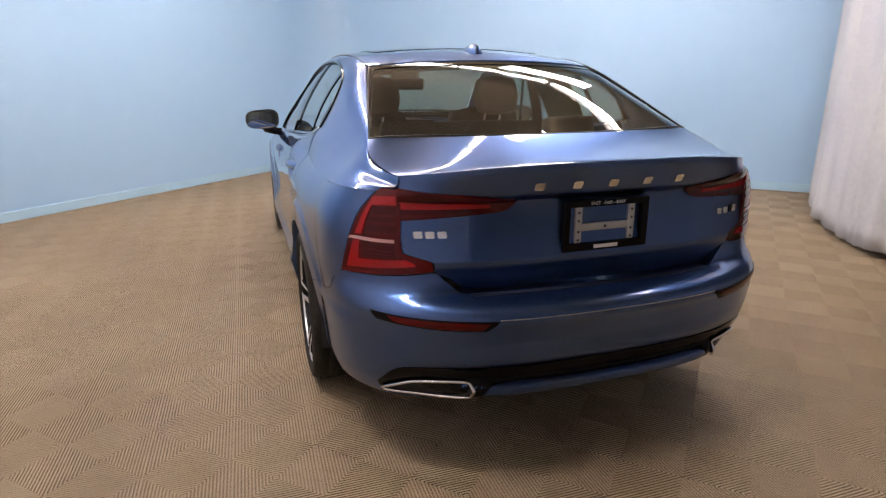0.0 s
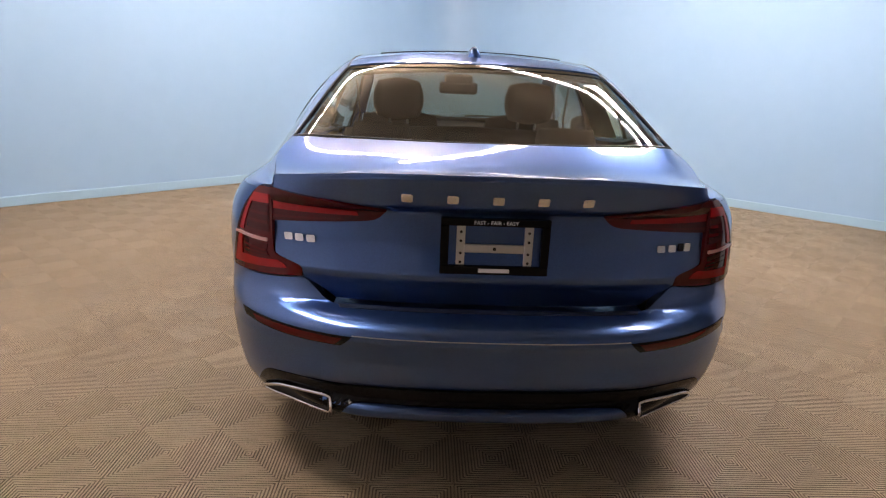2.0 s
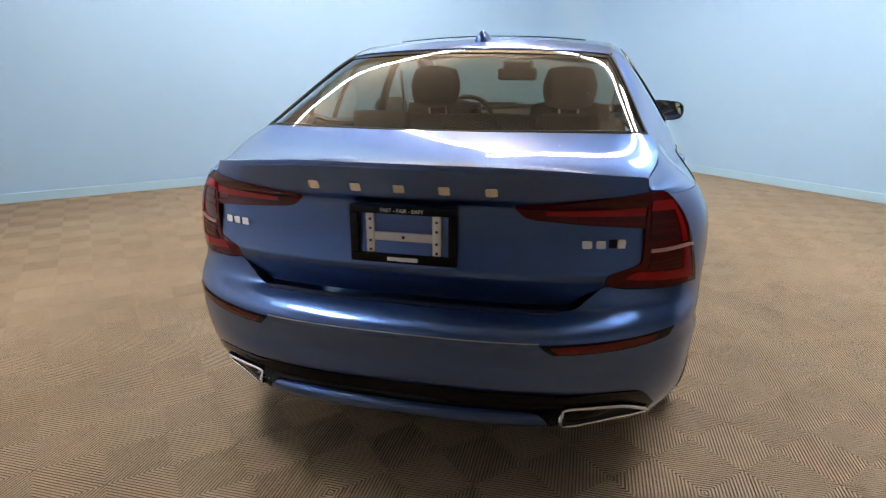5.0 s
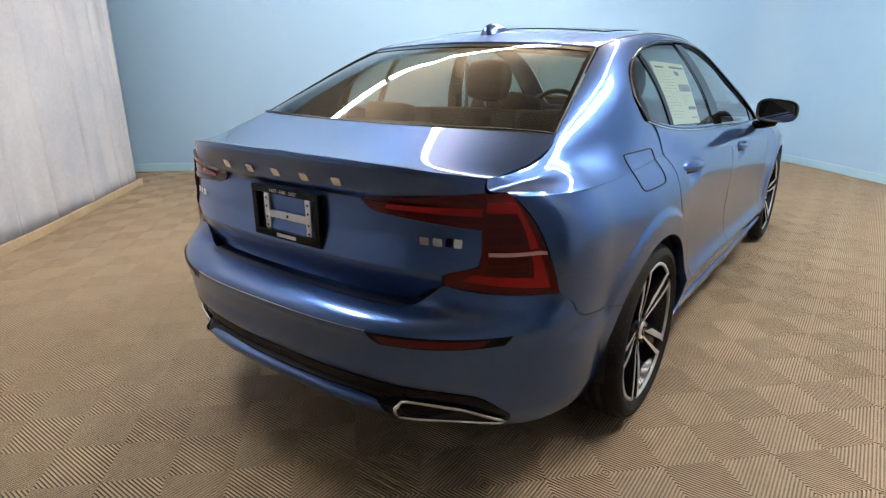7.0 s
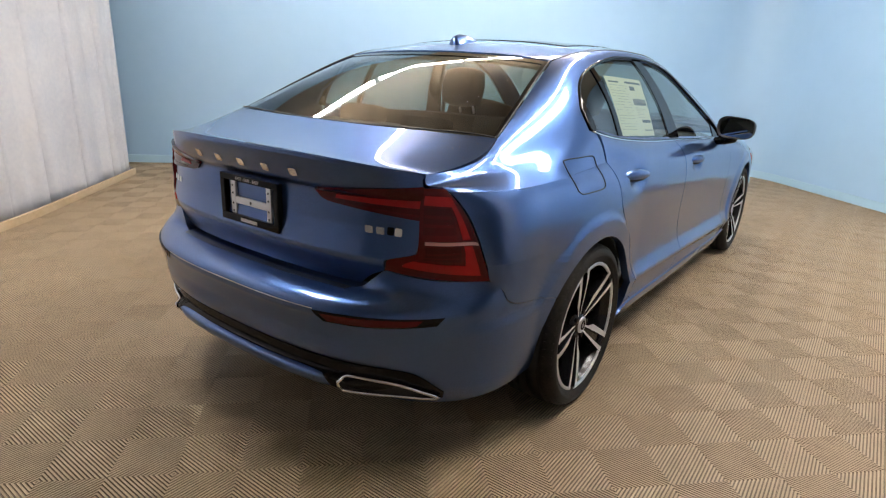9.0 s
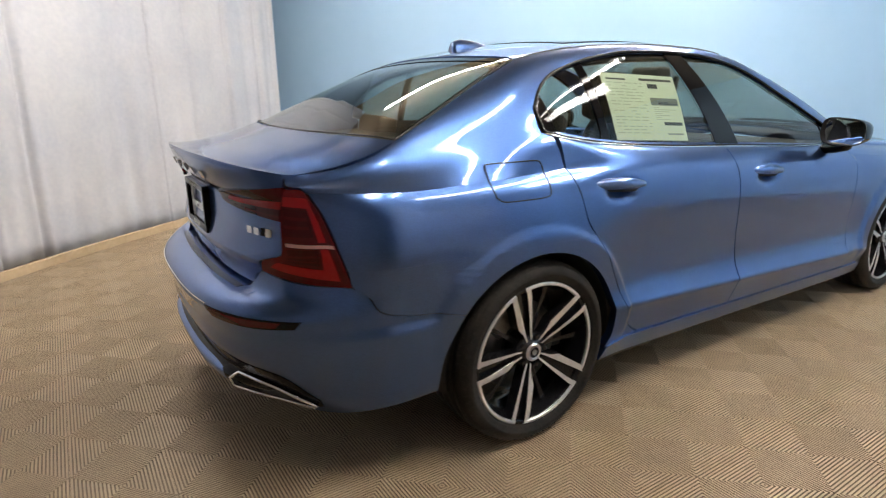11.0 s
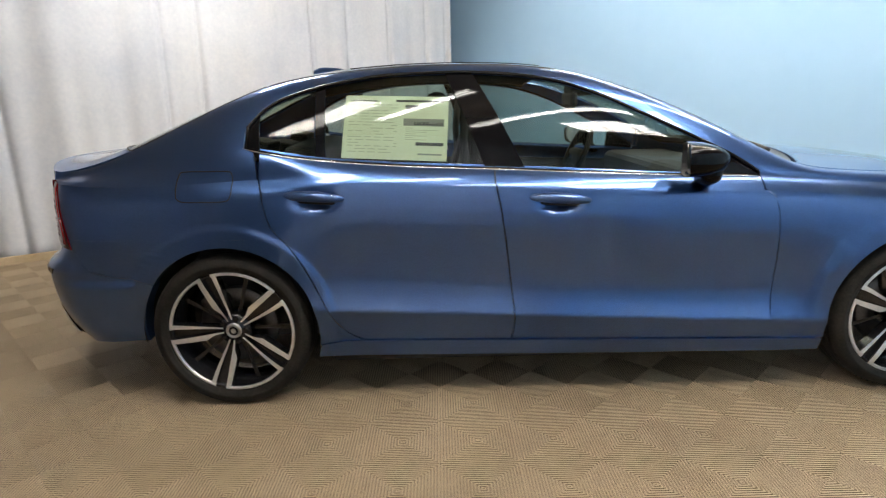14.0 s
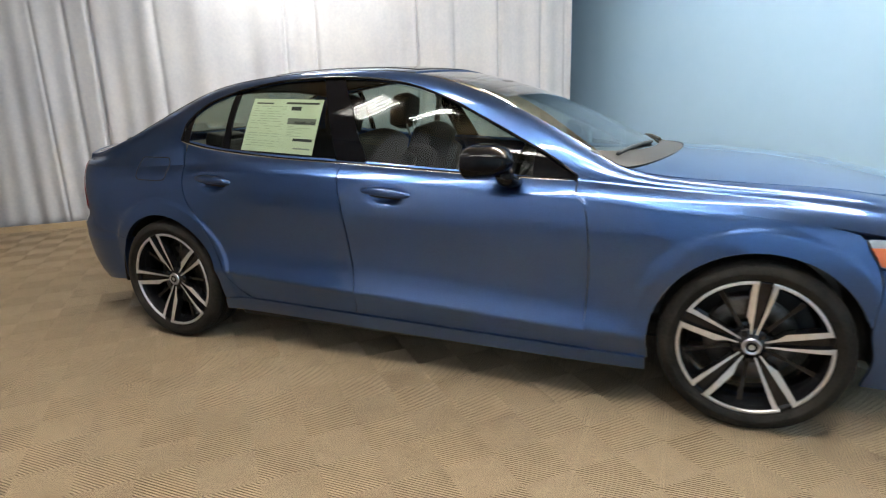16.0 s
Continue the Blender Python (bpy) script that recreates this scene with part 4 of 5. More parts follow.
# cabin: roof, glass, pillars
glass_top = spline((0.095, 1.165), (0.17, 1.243), (0.34, 1.313), (0.53, 1.352), (0.72, 1.372), (0.95, 1.376), (1.19, 1.363), (1.39, 1.33), (1.57, 1.272), (1.75, 1.19), (1.95, 1.092), (2.11, 1.01), (2.21, 0.945))
glass_low = spline((0.095, 1.095), (0.14, 1.083), (0.36, 1.044), (0.6, 1.020), (0.85, 1.002), (1.1, 0.99), (1.41, 0.972), (1.75, 0.953), (2.21, 0.935))
TOP_S = spline(*[(y, s_at(y, float(glass_top(y)))) for y in np.linspace(0.095, 2.21, 40)])
LOW_S = spline(*[(y, s_at(y, float(glass_low(y)))) for y in np.linspace(0.095, 2.21, 40)])
sheet("roof", np.array([[upper(y, s) for y in np.linspace(0.125 + 0.03 * (s / 0.385) ** 2, 1.43 - 0.05 * (s / 0.385) ** 2, 60)] for s in np.linspace(0, 0.378, 30)]), BLUE, car, centre=True)
both("cant_rail", np.array([[upper(y, 0.383 + (float(TOP_S(y)) - 0.003 - 0.383) * v) for v in np.linspace(0, 1, 8)] for y in np.linspace(0.15, 2.235, 90)]), BLUE, car)
pillar_in = lambda u: np.stack([YC + (0.15 - YC) * np.asarray(u, float), SC + 0.004 + (0.379 - SC) * np.asarray(u, float)], -1)
pillar_out = curve([(0.15, 0.383), (0.15, float(TOP_S(0.15)) - 0.003), (0.088, s_at(0.095, 1.165)), (0.086, s_at(0.095, 1.09)), (0.13, 0.83), (0.15, 1.0)], False)
both("rear_pillar", coons(upper, pillar_in, lambda u: np.stack([YC + (0.15 - YC) * np.asarray(u, float), np.full(np.shape(u), 1.0)], -1),
                          curve([(YC, SC + 0.004), (YC, 1.0)], False), pillar_out, 40, 40, 0.0), BLUE, car)


def side_pane(name, left, right, m, lift, label="", parent=None, nu=24):
    """Glass or a pillar between two slanted lines, each given by its y at the belt and at the top."""
    out = []
    g = np.zeros((nu, 14, 3))
    for i, u in enumerate(np.linspace(0, 1, nu)):
        yl, yt = left[0] + (right[0] - left[0]) * u, left[1] + (right[1] - left[1]) * u
        a, b = np.array(upper(yl, float(LOW_S(yl)))), np.array(upper(yt, float(TOP_S(yt))))
        for j, v in enumerate(np.linspace(0, 1, 14)):
            g[i, j] = a * (1 - v) + b * v + np.array([0.86, 0, 0.5]) * 0.05 * np.linalg.norm(b - a) * 4 * v * (1 - v)
    for k, s in enumerate((1, -1)):
        ob = sheet(name, g, m, parent[k] if parent else car, label, side=s, lift=lift, depth=0.004)
        if m in (GLASS_SIDE, GLASS_REAR):
            ob.visible_shadow = False
        out.append(ob)
    return out


side_pane("window_end_trim", (0.098, 0.098), (0.155, 0.145), GLOSS_BLACK, -0.003, parent=rear_doors, nu=4)
side_pane("quarter_glass", (0.155, 0.145), (0.385, 0.375), GLASS_SIDE, -0.010, parent=rear_doors)
side_pane("window_divider", (0.385, 0.375), (0.425, 0.415), GLOSS_BLACK, -0.006, parent=rear_doors, nu=3)
side_pane("door_glass", (0.425, 0.415), (1.08, 0.925), GLASS_SIDE, -0.010, parent=rear_doors)
side_pane("centre_pillar", (1.08, 0.925), (1.245, 1.04), GLOSS_BLACK, -0.004, "gloss black centre pillar", nu=6)
side_pane("door_glass", (1.245, 1.04), (2.02, 2.02), GLASS_SIDE, -0.010, parent=front_doors, nu=40)
side_pane("mirror_sail", (2.02, 2.02), (2.205, 2.205), GLOSS_BLACK, -0.006, parent=front_doors, nu=8)
outline = [upper(y, float(LOW_S(y)) + 0.004) for y in np.linspace(0.1, 2.2, 60)] + [upper(y, float(TOP_S(y)) - 0.004) for y in np.linspace(2.2, 0.1, 90)]
for s in (1, -1):
    v, f = tube([tuple(p * np.array([s, 1, 1])) for p in outline], 0.0070, 8, True)
    mesh_object("window_trim", v, f, GLOSS_BLACK, car, "gloss black window surround")
    v, f = tube([tuple((upper(y, float(LOW_S(y)) + 0.016) + np.array([0.002, 0, 0.001])) * np.array([s, 1, 1])) for y in np.linspace(0.105, 2.19, 90)], 0.0034, 6)
    mesh_object("belt_trim", v, f, CHROME, car, "thin bright strip below the side windows")

def rear_pane(nu=26, nv=30):
    """The rear window: it narrows from its wide foot to the roof and bows with the body."""
    g = np.zeros((nu, nv, 3))
    for i, q in enumerate(np.linspace(0, 0.99, nu)):
        y0, y1 = -0.545 + (YC + 0.545) * q * q, 0.115 + 0.03 * q * q
        for j, v in enumerate(np.linspace(0, 1, nv)):
            g[i, j] = upper(y0 + (y1 - y0) * v, q * (SC + (0.380 - SC) * v))
        k = int(0.34 * nv)
        for j in range(k):
            g[i, j, 2] += (1 - 0.6 * q) * (g[i, k, 2] - (k - j) * (g[i, k + 2, 2] - g[i, k, 2]) / 2 - g[i, j, 2])
    return g


backlight = rear_pane()
ob = sheet("rear_window", backlight, GLASS_REAR, car, "sloping tinted rear window", centre=True, lift=-0.006, depth=0.004)
ob.visible_shadow = False
ob = sheet("windscreen", np.array([[upper(y, s) for y in np.linspace(1.445 - 0.05 * (s / 0.38) ** 2, 2.49 - 0.23 * (s / 0.38) ** 2, 36)] for s in np.linspace(0, 0.376, 26)]), GLASS_FRONT, car, "sloping windscreen", centre=True, lift=-0.006, depth=0.004)
ob.visible_shadow = False
sheet("cowl", np.array([[upper(2.470 - 0.225 * (s / 0.38) ** 2 + (0.112 + 0.03 * (s / 0.38) ** 2) * v, s) for v in np.linspace(0, 1, 7)] for s in np.linspace(0, 0.392, 24)]), BLACK, car, "black wiper cowl", centre=True, lift=-0.003)
# black frit along the rear window's border
for s in (1, -1):
    edge = [tuple(backlight[-1, j] * np.array([s, 1, 1])) for j in range(30)]
    v, f = tube(edge, 0.003, 6)
    mesh_object("window_seal", v, f, BLACK, car)
edge = [tuple(backlight[i, 0] * np.array([k, 1, 1])) for k, rng in ((-1, range(25, 0, -1)), (1, range(26))) for i in rng]
v, f = tube(edge, 0.005, 8, squash=0.6)
mesh_object("window_seal", v, f, BLACK, car)
both("window_frit", backlight[-2:, :], GLOSS_BLACK, car, "black printed border of the rear window", lift=-0.0035, depth=0.002)
sheet("window_frit", backlight[:-1, -3:], GLOSS_BLACK, car, "black printed border of the rear window", centre=True, lift=-0.0035, depth=0.002)

# wheels
def wheel(at, side, turn):
    w = group("wheel")
    w.matrix_local = Matrix.Translation(at) @ (Matrix.Rotation(math.pi, 4, "Z") if side < 0 else Matrix()) @ Matrix.Rotation(radians(turn), 4, "X")
    prof = [(-0.215, 0.25), (-0.225, 0.262), (-0.228, 0.29), (-0.222, 0.318), (-0.205, 0.332), (-0.17, 0.3350), (-0.152, 0.3352), (-0.15, 0.329), (-0.143, 0.329), (-0.141, 0.3354), (-0.103, 0.3356), (-0.101, 0.329), (-0.094, 0.329),
            (-0.092, 0.3356), (-0.055, 0.3354), (-0.053, 0.329), (-0.046, 0.329), (-0.044, 0.3352), (-0.03, 0.334), (-0.008, 0.329), (0.006, 0.315), (0.012, 0.297), (0.0115, 0.289), (0.009, 0.287), (0.006, 0.275), (0.0, 0.2665), (-0.01, 0.262)]
    v, f = revolve(prof, 96)
    mesh_object("tyre", v, f, RUBBER, w, "black low-profile tyre")
    # tread blocks on the shoulder
    v, f = [], []
    for k in range(72):
        a = 2 * math.pi * k / 72
        for (x0, r0), (x1, r1) in (((-0.026, 0.3345), (0.004, 0.3185)),):
            b0 = len(v)
            for da in (-0.0075, 0.0075):
                for x, r in ((x0, r0), (x1, r1)):
                    for dr in (-0.003, 0.0016):
                        v.append((x, (r + dr) * math.cos(a + da), (r + dr) * math.sin(a + da)))
            f += [(b0, b0 + 2, b0 + 3, b0 + 1), (b0 + 4, b0 + 5, b0 + 7, b0 + 6), (b0 + 1, b0 + 3, b0 + 7, b0 + 5), (b0 + 2, b0 + 6, b0 + 7, b0 + 3), (b0, b0 + 1, b0 + 5, b0 + 4)]
    tagged(mesh_object("tread", v, f, RUBBER, w, smooth=False), kind="stuff")
    v, f = revolve([(-0.21, 0.252), (-0.20, 0.235), (-0.12, 0.225), (-0.06, 0.232), (-0.02, 0.248), (-0.004, 0.253)], 72)
    rim = mesh_object("rim", v, f, RIM_DARK, w, "black barrel of the alloy wheel")
    v, f = revolve([(-0.016, 0.2475), (-0.008, 0.2495), (-0.004, 0.2535), (-0.003, 0.2600), (-0.005, 0.2630), (-0.012, 0.2640)], 96)
    mesh_object("rim_edge", v, f, RIM_DARK, w, "black rim edge")
    # bright arcs that join one pair of spokes to the next
    arc_section = ((-0.010, 0.2500), (-0.0015, 0.2510), (0.001, 0.2530), (0.001, 0.2605), (-0.001, 0.2635), (-0.010, 0.2645))
    for k in range(5):
        v, f = [], []
        for i in range(17):
            a = 2 * math.pi * k / 5 + 0.085 + (2 * math.pi / 5 - 0.17) * i / 16
            v += [(x, r * math.cos(a), r * math.sin(a)) for x, r in arc_section]
        for i in range(16):
            f += [(i * 6 + j, i * 6 + 6 + j, i * 6 + 7 + j, i * 6 + 1 + j) for j in range(5)]
        mesh_object("rim_arc", v, f, RIM_FACE, w, "bright machined rim arc", smooth=False)
    # five pairs of spokes, bright faces on black flanks; one of each pair has a broad knee near the hub
    for k in range(5):
        for sgn in (-1, 1):
            a0 = 2 * math.pi * k / 5
            if sgn > 0:
                path = ((0.045, 0.009), (0.085, 0.015), (0.120, 0.026), (0.17, 0.0285), (0.21, 0.031), (0.252, 0.0325))
                width = (0.0035, 0.0055, 0.0145, 0.0135, 0.0125, 0.0115)
            else:
                path = ((0.045, -0.009), (0.085, -0.0145), (0.120, -0.0195), (0.17, -0.0255), (0.21, -0.030), (0.252, -0.0335))
                width = (0.0035, 0.005, 0.006, 0.008, 0.0095, 0.011)
            x_face = (-0.030, -0.025, -0.018, -0.010, -0.004, 0.000)
            vv, ff, slots = [], [], []
            for (r, o), hw, xf in zip(path, width, x_face):
                for e, x in ((-1, xf - 0.045), (-0.97, xf - 0.002), (-0.86, xf), (0.86, xf), (0.97, xf - 0.002), (1, xf - 0.045)):
                    yy, zz = r, o + e * hw
                    vv.append((x, yy * math.cos(a0) - zz * math.sin(a0), yy * math.sin(a0) + zz * math.cos(a0)))
            for i in range(5):
                for j in range(5):
                    ff.append((i * 6 + j, (i + 1) * 6 + j, (i + 1) * 6 + j + 1, i * 6 + j + 1))
                    slots.append(0 if j == 2 else 1)
            mesh_object("spoke", vv, ff, [RIM_FACE, RIM_DARK], w, smooth=False, slots=slots)
        # black web that fills the pair from behind
        vv = []
        for r, h, x in ((0.05, 0.012, -0.045), (0.10, 0.020, -0.038), (0.17, 0.030, -0.026), (0.252, 0.038, -0.018)):
            for e in (-1, 1):
                vv.append((x, r * math.cos(a0) - e * h * math.sin(a0), r * math.sin(a0) + e * h * math.cos(a0)))
        mesh_object("web", vv, [(2 * i, 2 * i + 2, 2 * i + 3, 2 * i + 1) for i in range(3)], RIM_DARK, w, smooth=False)
        # slim black blade between the pairs
        a1 = a0 + math.pi / 5
        vv = []
        for r, h, x in ((0.06, 0.010, -0.06), (0.14, 0.006, -0.055), (0.235, 0.010, -0.045)):
            for e in (-1, 1):
                vv.append((x, r * math.cos(a1) - e * h * math.sin(a1), r * math.sin(a1) + e * h * math.cos(a1)))
        mesh_object("web", vv, [(2 * i, 2 * i + 2, 2 * i + 3, 2 * i + 1) for i in range(2)], RIM_DARK, w, smooth=False)
    v, f = revolve([(-0.10, 0.001), (-0.10, 0.072), (-0.04, 0.070), (-0.032, 0.062), (-0.028, 0.036), (-0.024, 0.034)], 40)
    hub = mesh_object("hub", v, f, RIM_DARK, w, "black wheel hub")
    v, f = revolve([(-0.026, 0.034), (-0.018, 0.032), (-0.017, 0.026), (-0.019, 0.0245), (-0.019, 0.0005)], 32)
    mesh_object("centre_cap", v, f, SATIN, w, "silver centre cap")
    v, f = revolve([(-0.0165, 0.020), (-0.0145, 0.018), (-0.0145, 0.013), (-0.0165, 0.011)], 24)
    mesh_object("cap_ring", v, f, GLOSS_BLACK, w)
    for k in range(5):
        a = 2 * math.pi * (k + 0.5) / 5
        v, f = revolve([(-0.05, 0.0115), (-0.026, 0.0115), (-0.022, 0.009), (-0.022, 0.0005)], 6)
        b = mesh_object("wheel_bolt", v, f, RIM_DARK, w, smooth=False)
        b.location = (0, 0.054 * math.cos(a), 0.054 * math.sin(a))
    v, f = revolve([(-0.115, 0.08), (-0.10, 0.085), (-0.098, 0.165), (-0.104, 0.168), (-0.13, 0.168)], 48)
    mesh_object("brake_disc", v, f, IRON, w, "grey brake disc")
    bm = bmesh.new()
    box(bm, (-0.15, -0.06, 0.10), (-0.075, 0.06, 0.185), 0.015)
    part("brake_caliper", bm, IRON, w)
    return w


for x, s in ((0.895, 1), (-0.895, -1)):
    wheel((x, 0, HUB_Z), s, 37 if s > 0 else 40)
    wheel((x, BASE, HUB_Z), s, 13 if s > 0 else 17)
for hub in (0.0, BASE):
    for s in (1, -1):
        v, f = revolve([(0.52, 0.36), (0.53, 0.385), (0.84, 0.39), (0.875, ARCH + 0.004)], 40, math.radians(194))
        a = radians(-7)
        v = [(x * s, hub + y * math.cos(a) - z * math.sin(a), HUB_Z + y * math.sin(a) + z * math.cos(a)) for x, y, z in v]
        mesh_object("wheel_liner", v, f, UNDER, car, "black wheel arch liner")
bm = bmesh.new()
box(bm, (-0.81, 0.40, 0.150), (0.81, 2.46, 0.26), 0.02)
box(bm, (-0.56, -0.70, 0.215), (0.56, 0.45, 0.34), 0.03)
box(bm, (-0.60, -0.78, 0.245), (0.60, -0.38, 0.36), 0.03)
box(bm, (-0.56, 2.4, 0.19), (0.56, 3.6, 0.3), 0.03)
part("underbody", bm, UNDER, car, "dark underbody")


# ---- fittings on the body ----
def on_flank(y, z, off=0.0):
    e = 0.004
    p = lower(y, z)
    n = np.cross(lower(y + e, z) - p, lower(y, z + e) - p)
    n = n / np.linalg.norm(n)
    if n[0] < 0:
        n = -n
    return p + n * off


def on_tail(x, z, off=0.0, back=lid_y):
    g, e = gx(abs(x), z), 0.004
    p = lower(g, z, back)
    n = np.cross(lower(g + e, z, back) - p, lower(g, z + e, back) - p)
    n = n / np.linalg.norm(n)
    if n[1] > 0:
        n = -n
    p = p + n * off
    return np.array([math.copysign(p[0], x) if x else 0.0, p[1], p[2]]), np.array([math.copysign(n[0], x) if x else 0.0, n[1], n[2]])


def at_upper(y, z, off=0.0):
    s = s_at(y, z)
    e = 0.004
    p = upper(y, s)
    n = np.cross(upper(y + e, s) - p, upper(y, s + e) - p)
    n = n / np.linalg.norm(n)
    if n[0] < 0:
        n = -n
    return p + n * off


# door handles: a lens-shaped bar over the scoop
for doors, y0, y1, z0, z1 in ((rear_doors, 0.240, 0.510, 0.904, 0.890), (front_doors, 1.242, 1.50, 0.877, 0.858)):
    for dr, s in zip(doors, (1, -1)):
        pts, rad = [], []
        for t in np.linspace(0, 1, 21):
            y, z = y0 + (y1 - y0) * t, z0 + (z1 - z0) * t + 0.006 * math.sin(math.pi * t)
            ref = float(half_width(y, z + 0.045))
            pts.append((s * (ref + 0.004 + 0.016 * math.sin(math.pi * t) ** 0.6), y, z))
            rad.append(0.006 + 0.0175 * math.sin(math.pi * t) ** 0.55)
        v, f = tube(pts, rad, 12, squash=0.95)
        mesh_object("handle", v, f, BLUE, dr, "blue pull handle")
        # A black bar paints in the shade below the pull.
        v, f = tube([(p[0] - s * 0.013, p[1], p[2] - 0.021) for p in pts[2:19]], [r * 0.62 for r in rad[2:19]], 8, squash=0.8)
        mesh_object("handle_shade", v, f, UNDER, dr, "dark bar drawn as the shade under the handle")
        # A chrome line paints in the highlight along the top edge.
        v, f = tube([(p[0] + s * 0.012, p[1], p[2] + 0.011) for p in pts[3:18]], 0.0016, 6)
        mesh_object("handle_highlight", v, f, CHROME, dr, "thin bright strip drawn as a highlight on the handle")

# fuel flap on the right quarter
rr = [(-0.172, 0.905), (-0.178, 0.95), (-0.172, 0.995), (-0.15, 1.003), (-0.05, 1.004), (0.03, 1.003), (0.048, 0.992), (0.052, 0.95), (0.047, 0.902), (0.02, 0.890), (-0.06, 0.889), (-0.145, 0.891)]
ring = [tuple(c2) for c2 in (curve(rr + rr[:1])(k / 72) for k in range(72))]


def quarter_point(y, z, off=0.0):
    return on_flank(y, z, off) if z < float(shoulder_z(y)) else at_upper(y, z, off)


v, f = tube([tuple(quarter_point(y, z, 0.0005)) for y, z in ring], 0.0024, 6, True)
mesh_object("fuel_flap", v, f, UNDER, car, "rounded fuel flap joint")

# door mirrors
for s, dr in zip((1, -1), front_doors):
    v, f = [], []
    nu, nv = 24, 14
    for i in range(nu):
        a = 2 * math.pi * i / nu
        for j in range(nv):
            t = j / (nv - 1)
            k = (1 - (1 - t) ** 2.4) ** 0.5
            ca, sa = math.cos(a), math.sin(a)
            ex = math.copysign(abs(ca) ** 0.65, ca) * 0.112 * k
            ez = math.copysign(abs(sa) ** 0.65, sa) * 0.066 * k * (1.0 + 0.10 * math.copysign(abs(ca) ** 0.5, -ca))
            v.append((s * (0.972 + ex), 1.985 - 0.155 * t + 0.035 * ca * (1 - t) - 0.03 * ca, 1.022 + ez))
    for i in range(nu):
        for j in range(nv - 1):
            k = (i + 1) % nu
            f.append((i * nv + j, k * nv + j, k * nv + j + 1, i * nv + j + 1))
    mesh_object("door_mirror", v, f, GLOSS_BLACK, dr, "gloss black door mirror housing")
    v, f = [], []
    for i in range(24):
        a = 2 * math.pi * i / 24
        ca, sa = math.cos(a), math.sin(a)
        for k in (1.0, 0.93):
            v.append((s * (0.972 + math.copysign(abs(ca) ** 0.65, ca) * 0.111 * k), 1.830 - 0.03 * ca + (0.0 if k == 1 else 0.012), 1.022 + math.copysign(abs(sa) ** 0.65, sa) * 0.064 * k))
    f = [(2 * i, 2 * ((i + 1) % 24), 2 * ((i + 1) % 24) + 1, 2 * i + 1) for i in range(24)] + [tuple(2 * i + 1 for i in range(24))]
    mesh_object("mirror_glass", v, f, [BLACK, mat("mirror_glass", (0.7, 0.73, 0.74), 0.01, 1.0)], dr, "mirror glass", smooth=False, slots=[0] * 24 + [1])
    v, f = tube([(s * 0.845, 1.955, 0.925), (s * 0.90, 1.95, 0.935), (s * 0.945, 1.945, 0.95), (s * 0.955, 1.935, 0.985)], [0.034, 0.036, 0.04, 0.045], 12, squash=0.75)
    mesh_object("mirror_foot", v, f, GLOSS_BLACK, dr, "gloss black mirror foot")

# roof fin
v, f = [], []
for i in range(15):
    t = i / 14
    y = 0.245 + 0.20 * t
    h = 0.050 * (1 - t ** 1.6) * min(1, 0.82 + t)
    w = 0.030 * math.sin(math.pi * min(1, 0.28 + 0.72 * t)) ** 0.7 + 0.003
    z0 = float(centre_z(y)) - 0.012
    for e, k in ((-1, 0), (-0.75, 0.5), (-0.28, 0.92), (0, 1), (0.28, 0.92), (0.75, 0.5), (1, 0)):
        v.append((e * w, y - 0.0 + 0.0 * k, z0 + 0.008 + h * k))
for i in range(14):
    for j in range(6):
        f.append((i * 7 + j, i * 7 + 7 + j, i * 7 + 8 + j, i * 7 + 1 + j))
f.append(tuple(range(7)))
mesh_object("roof_fin", v, f, BLUE, car, "blue shark-fin aerial")
# glazed roof panel, its edge lines and the roof strips
sheet("roof_glass", np.array([[upper(y, s) for y in np.linspace(0.50, 1.40 - 0.05 * (s / 0.3) ** 2, 30)] for s in np.linspace(0, 0.30, 16)]), GLOSS_BLACK, car, "dark glazed roof panel", centre=True, lift=0.003, depth=0.006)
for s in (1, -1):
    v, f = tube([tuple(upper(y, 0.381) * np.array([s, 1, 1])) for y in np.linspace(0.16, 1.40, 50)], 0.0035, 6)
    mesh_object("roof_seam", v, f, BLACK, car)

SILVER = mat("bright_silver", (0.80, 0.80, 0.82), 0.16, 0.95)
# bright shapes on the lid: five wordmark blocks, two badges and the all-wheel mark
def badge(x, z, w, h, m, depth=0.004, name="badge_block", skew=0.0):
    p, n = on_tail(x, z, 0.001)
    a = Vector((1, 0, 0)) - Vector(n) * n[0]
    r = min(w, h) * 0.18
    out = []
    for cx, cz, a0 in ((1, 1, 0), (-1, 1, 90), (-1, -1, 180), (1, -1, 270)):
        for d in (0, 45, 90):
            px = cx * (w / 2 - r) + r * math.cos(radians(a0 + d))
            pz = cz * (h / 2 - r) + r * math.sin(radians(a0 + d))
            out.append((px + skew * pz, -pz))
    return extruded(name, out, p, n, a, depth, m, car)


for x in (-0.253, -0.1265, 0.0, 0.1265, 0.253):
    badge(x, 0.976, 0.032, 0.027, SILVER, 0.006, "wordmark_block")
for x in (-0.606, -0.572, -0.536):
    badge(x, 0.828, 0.028, 0.022, SILVER, 0.004, "badge_block", 0.1)
for x in (0.505, 0.542):
    badge(x, 0.828, 0.027, 0.022, SILVER, 0.004, "badge_block", 0.1)
badge(0.573, 0.830, 0.02, 0.024, GLOSS_BLACK, 0.004)
badge(0.596, 0.829, 0.022, 0.024, WHITE_PRINT, 0.004)

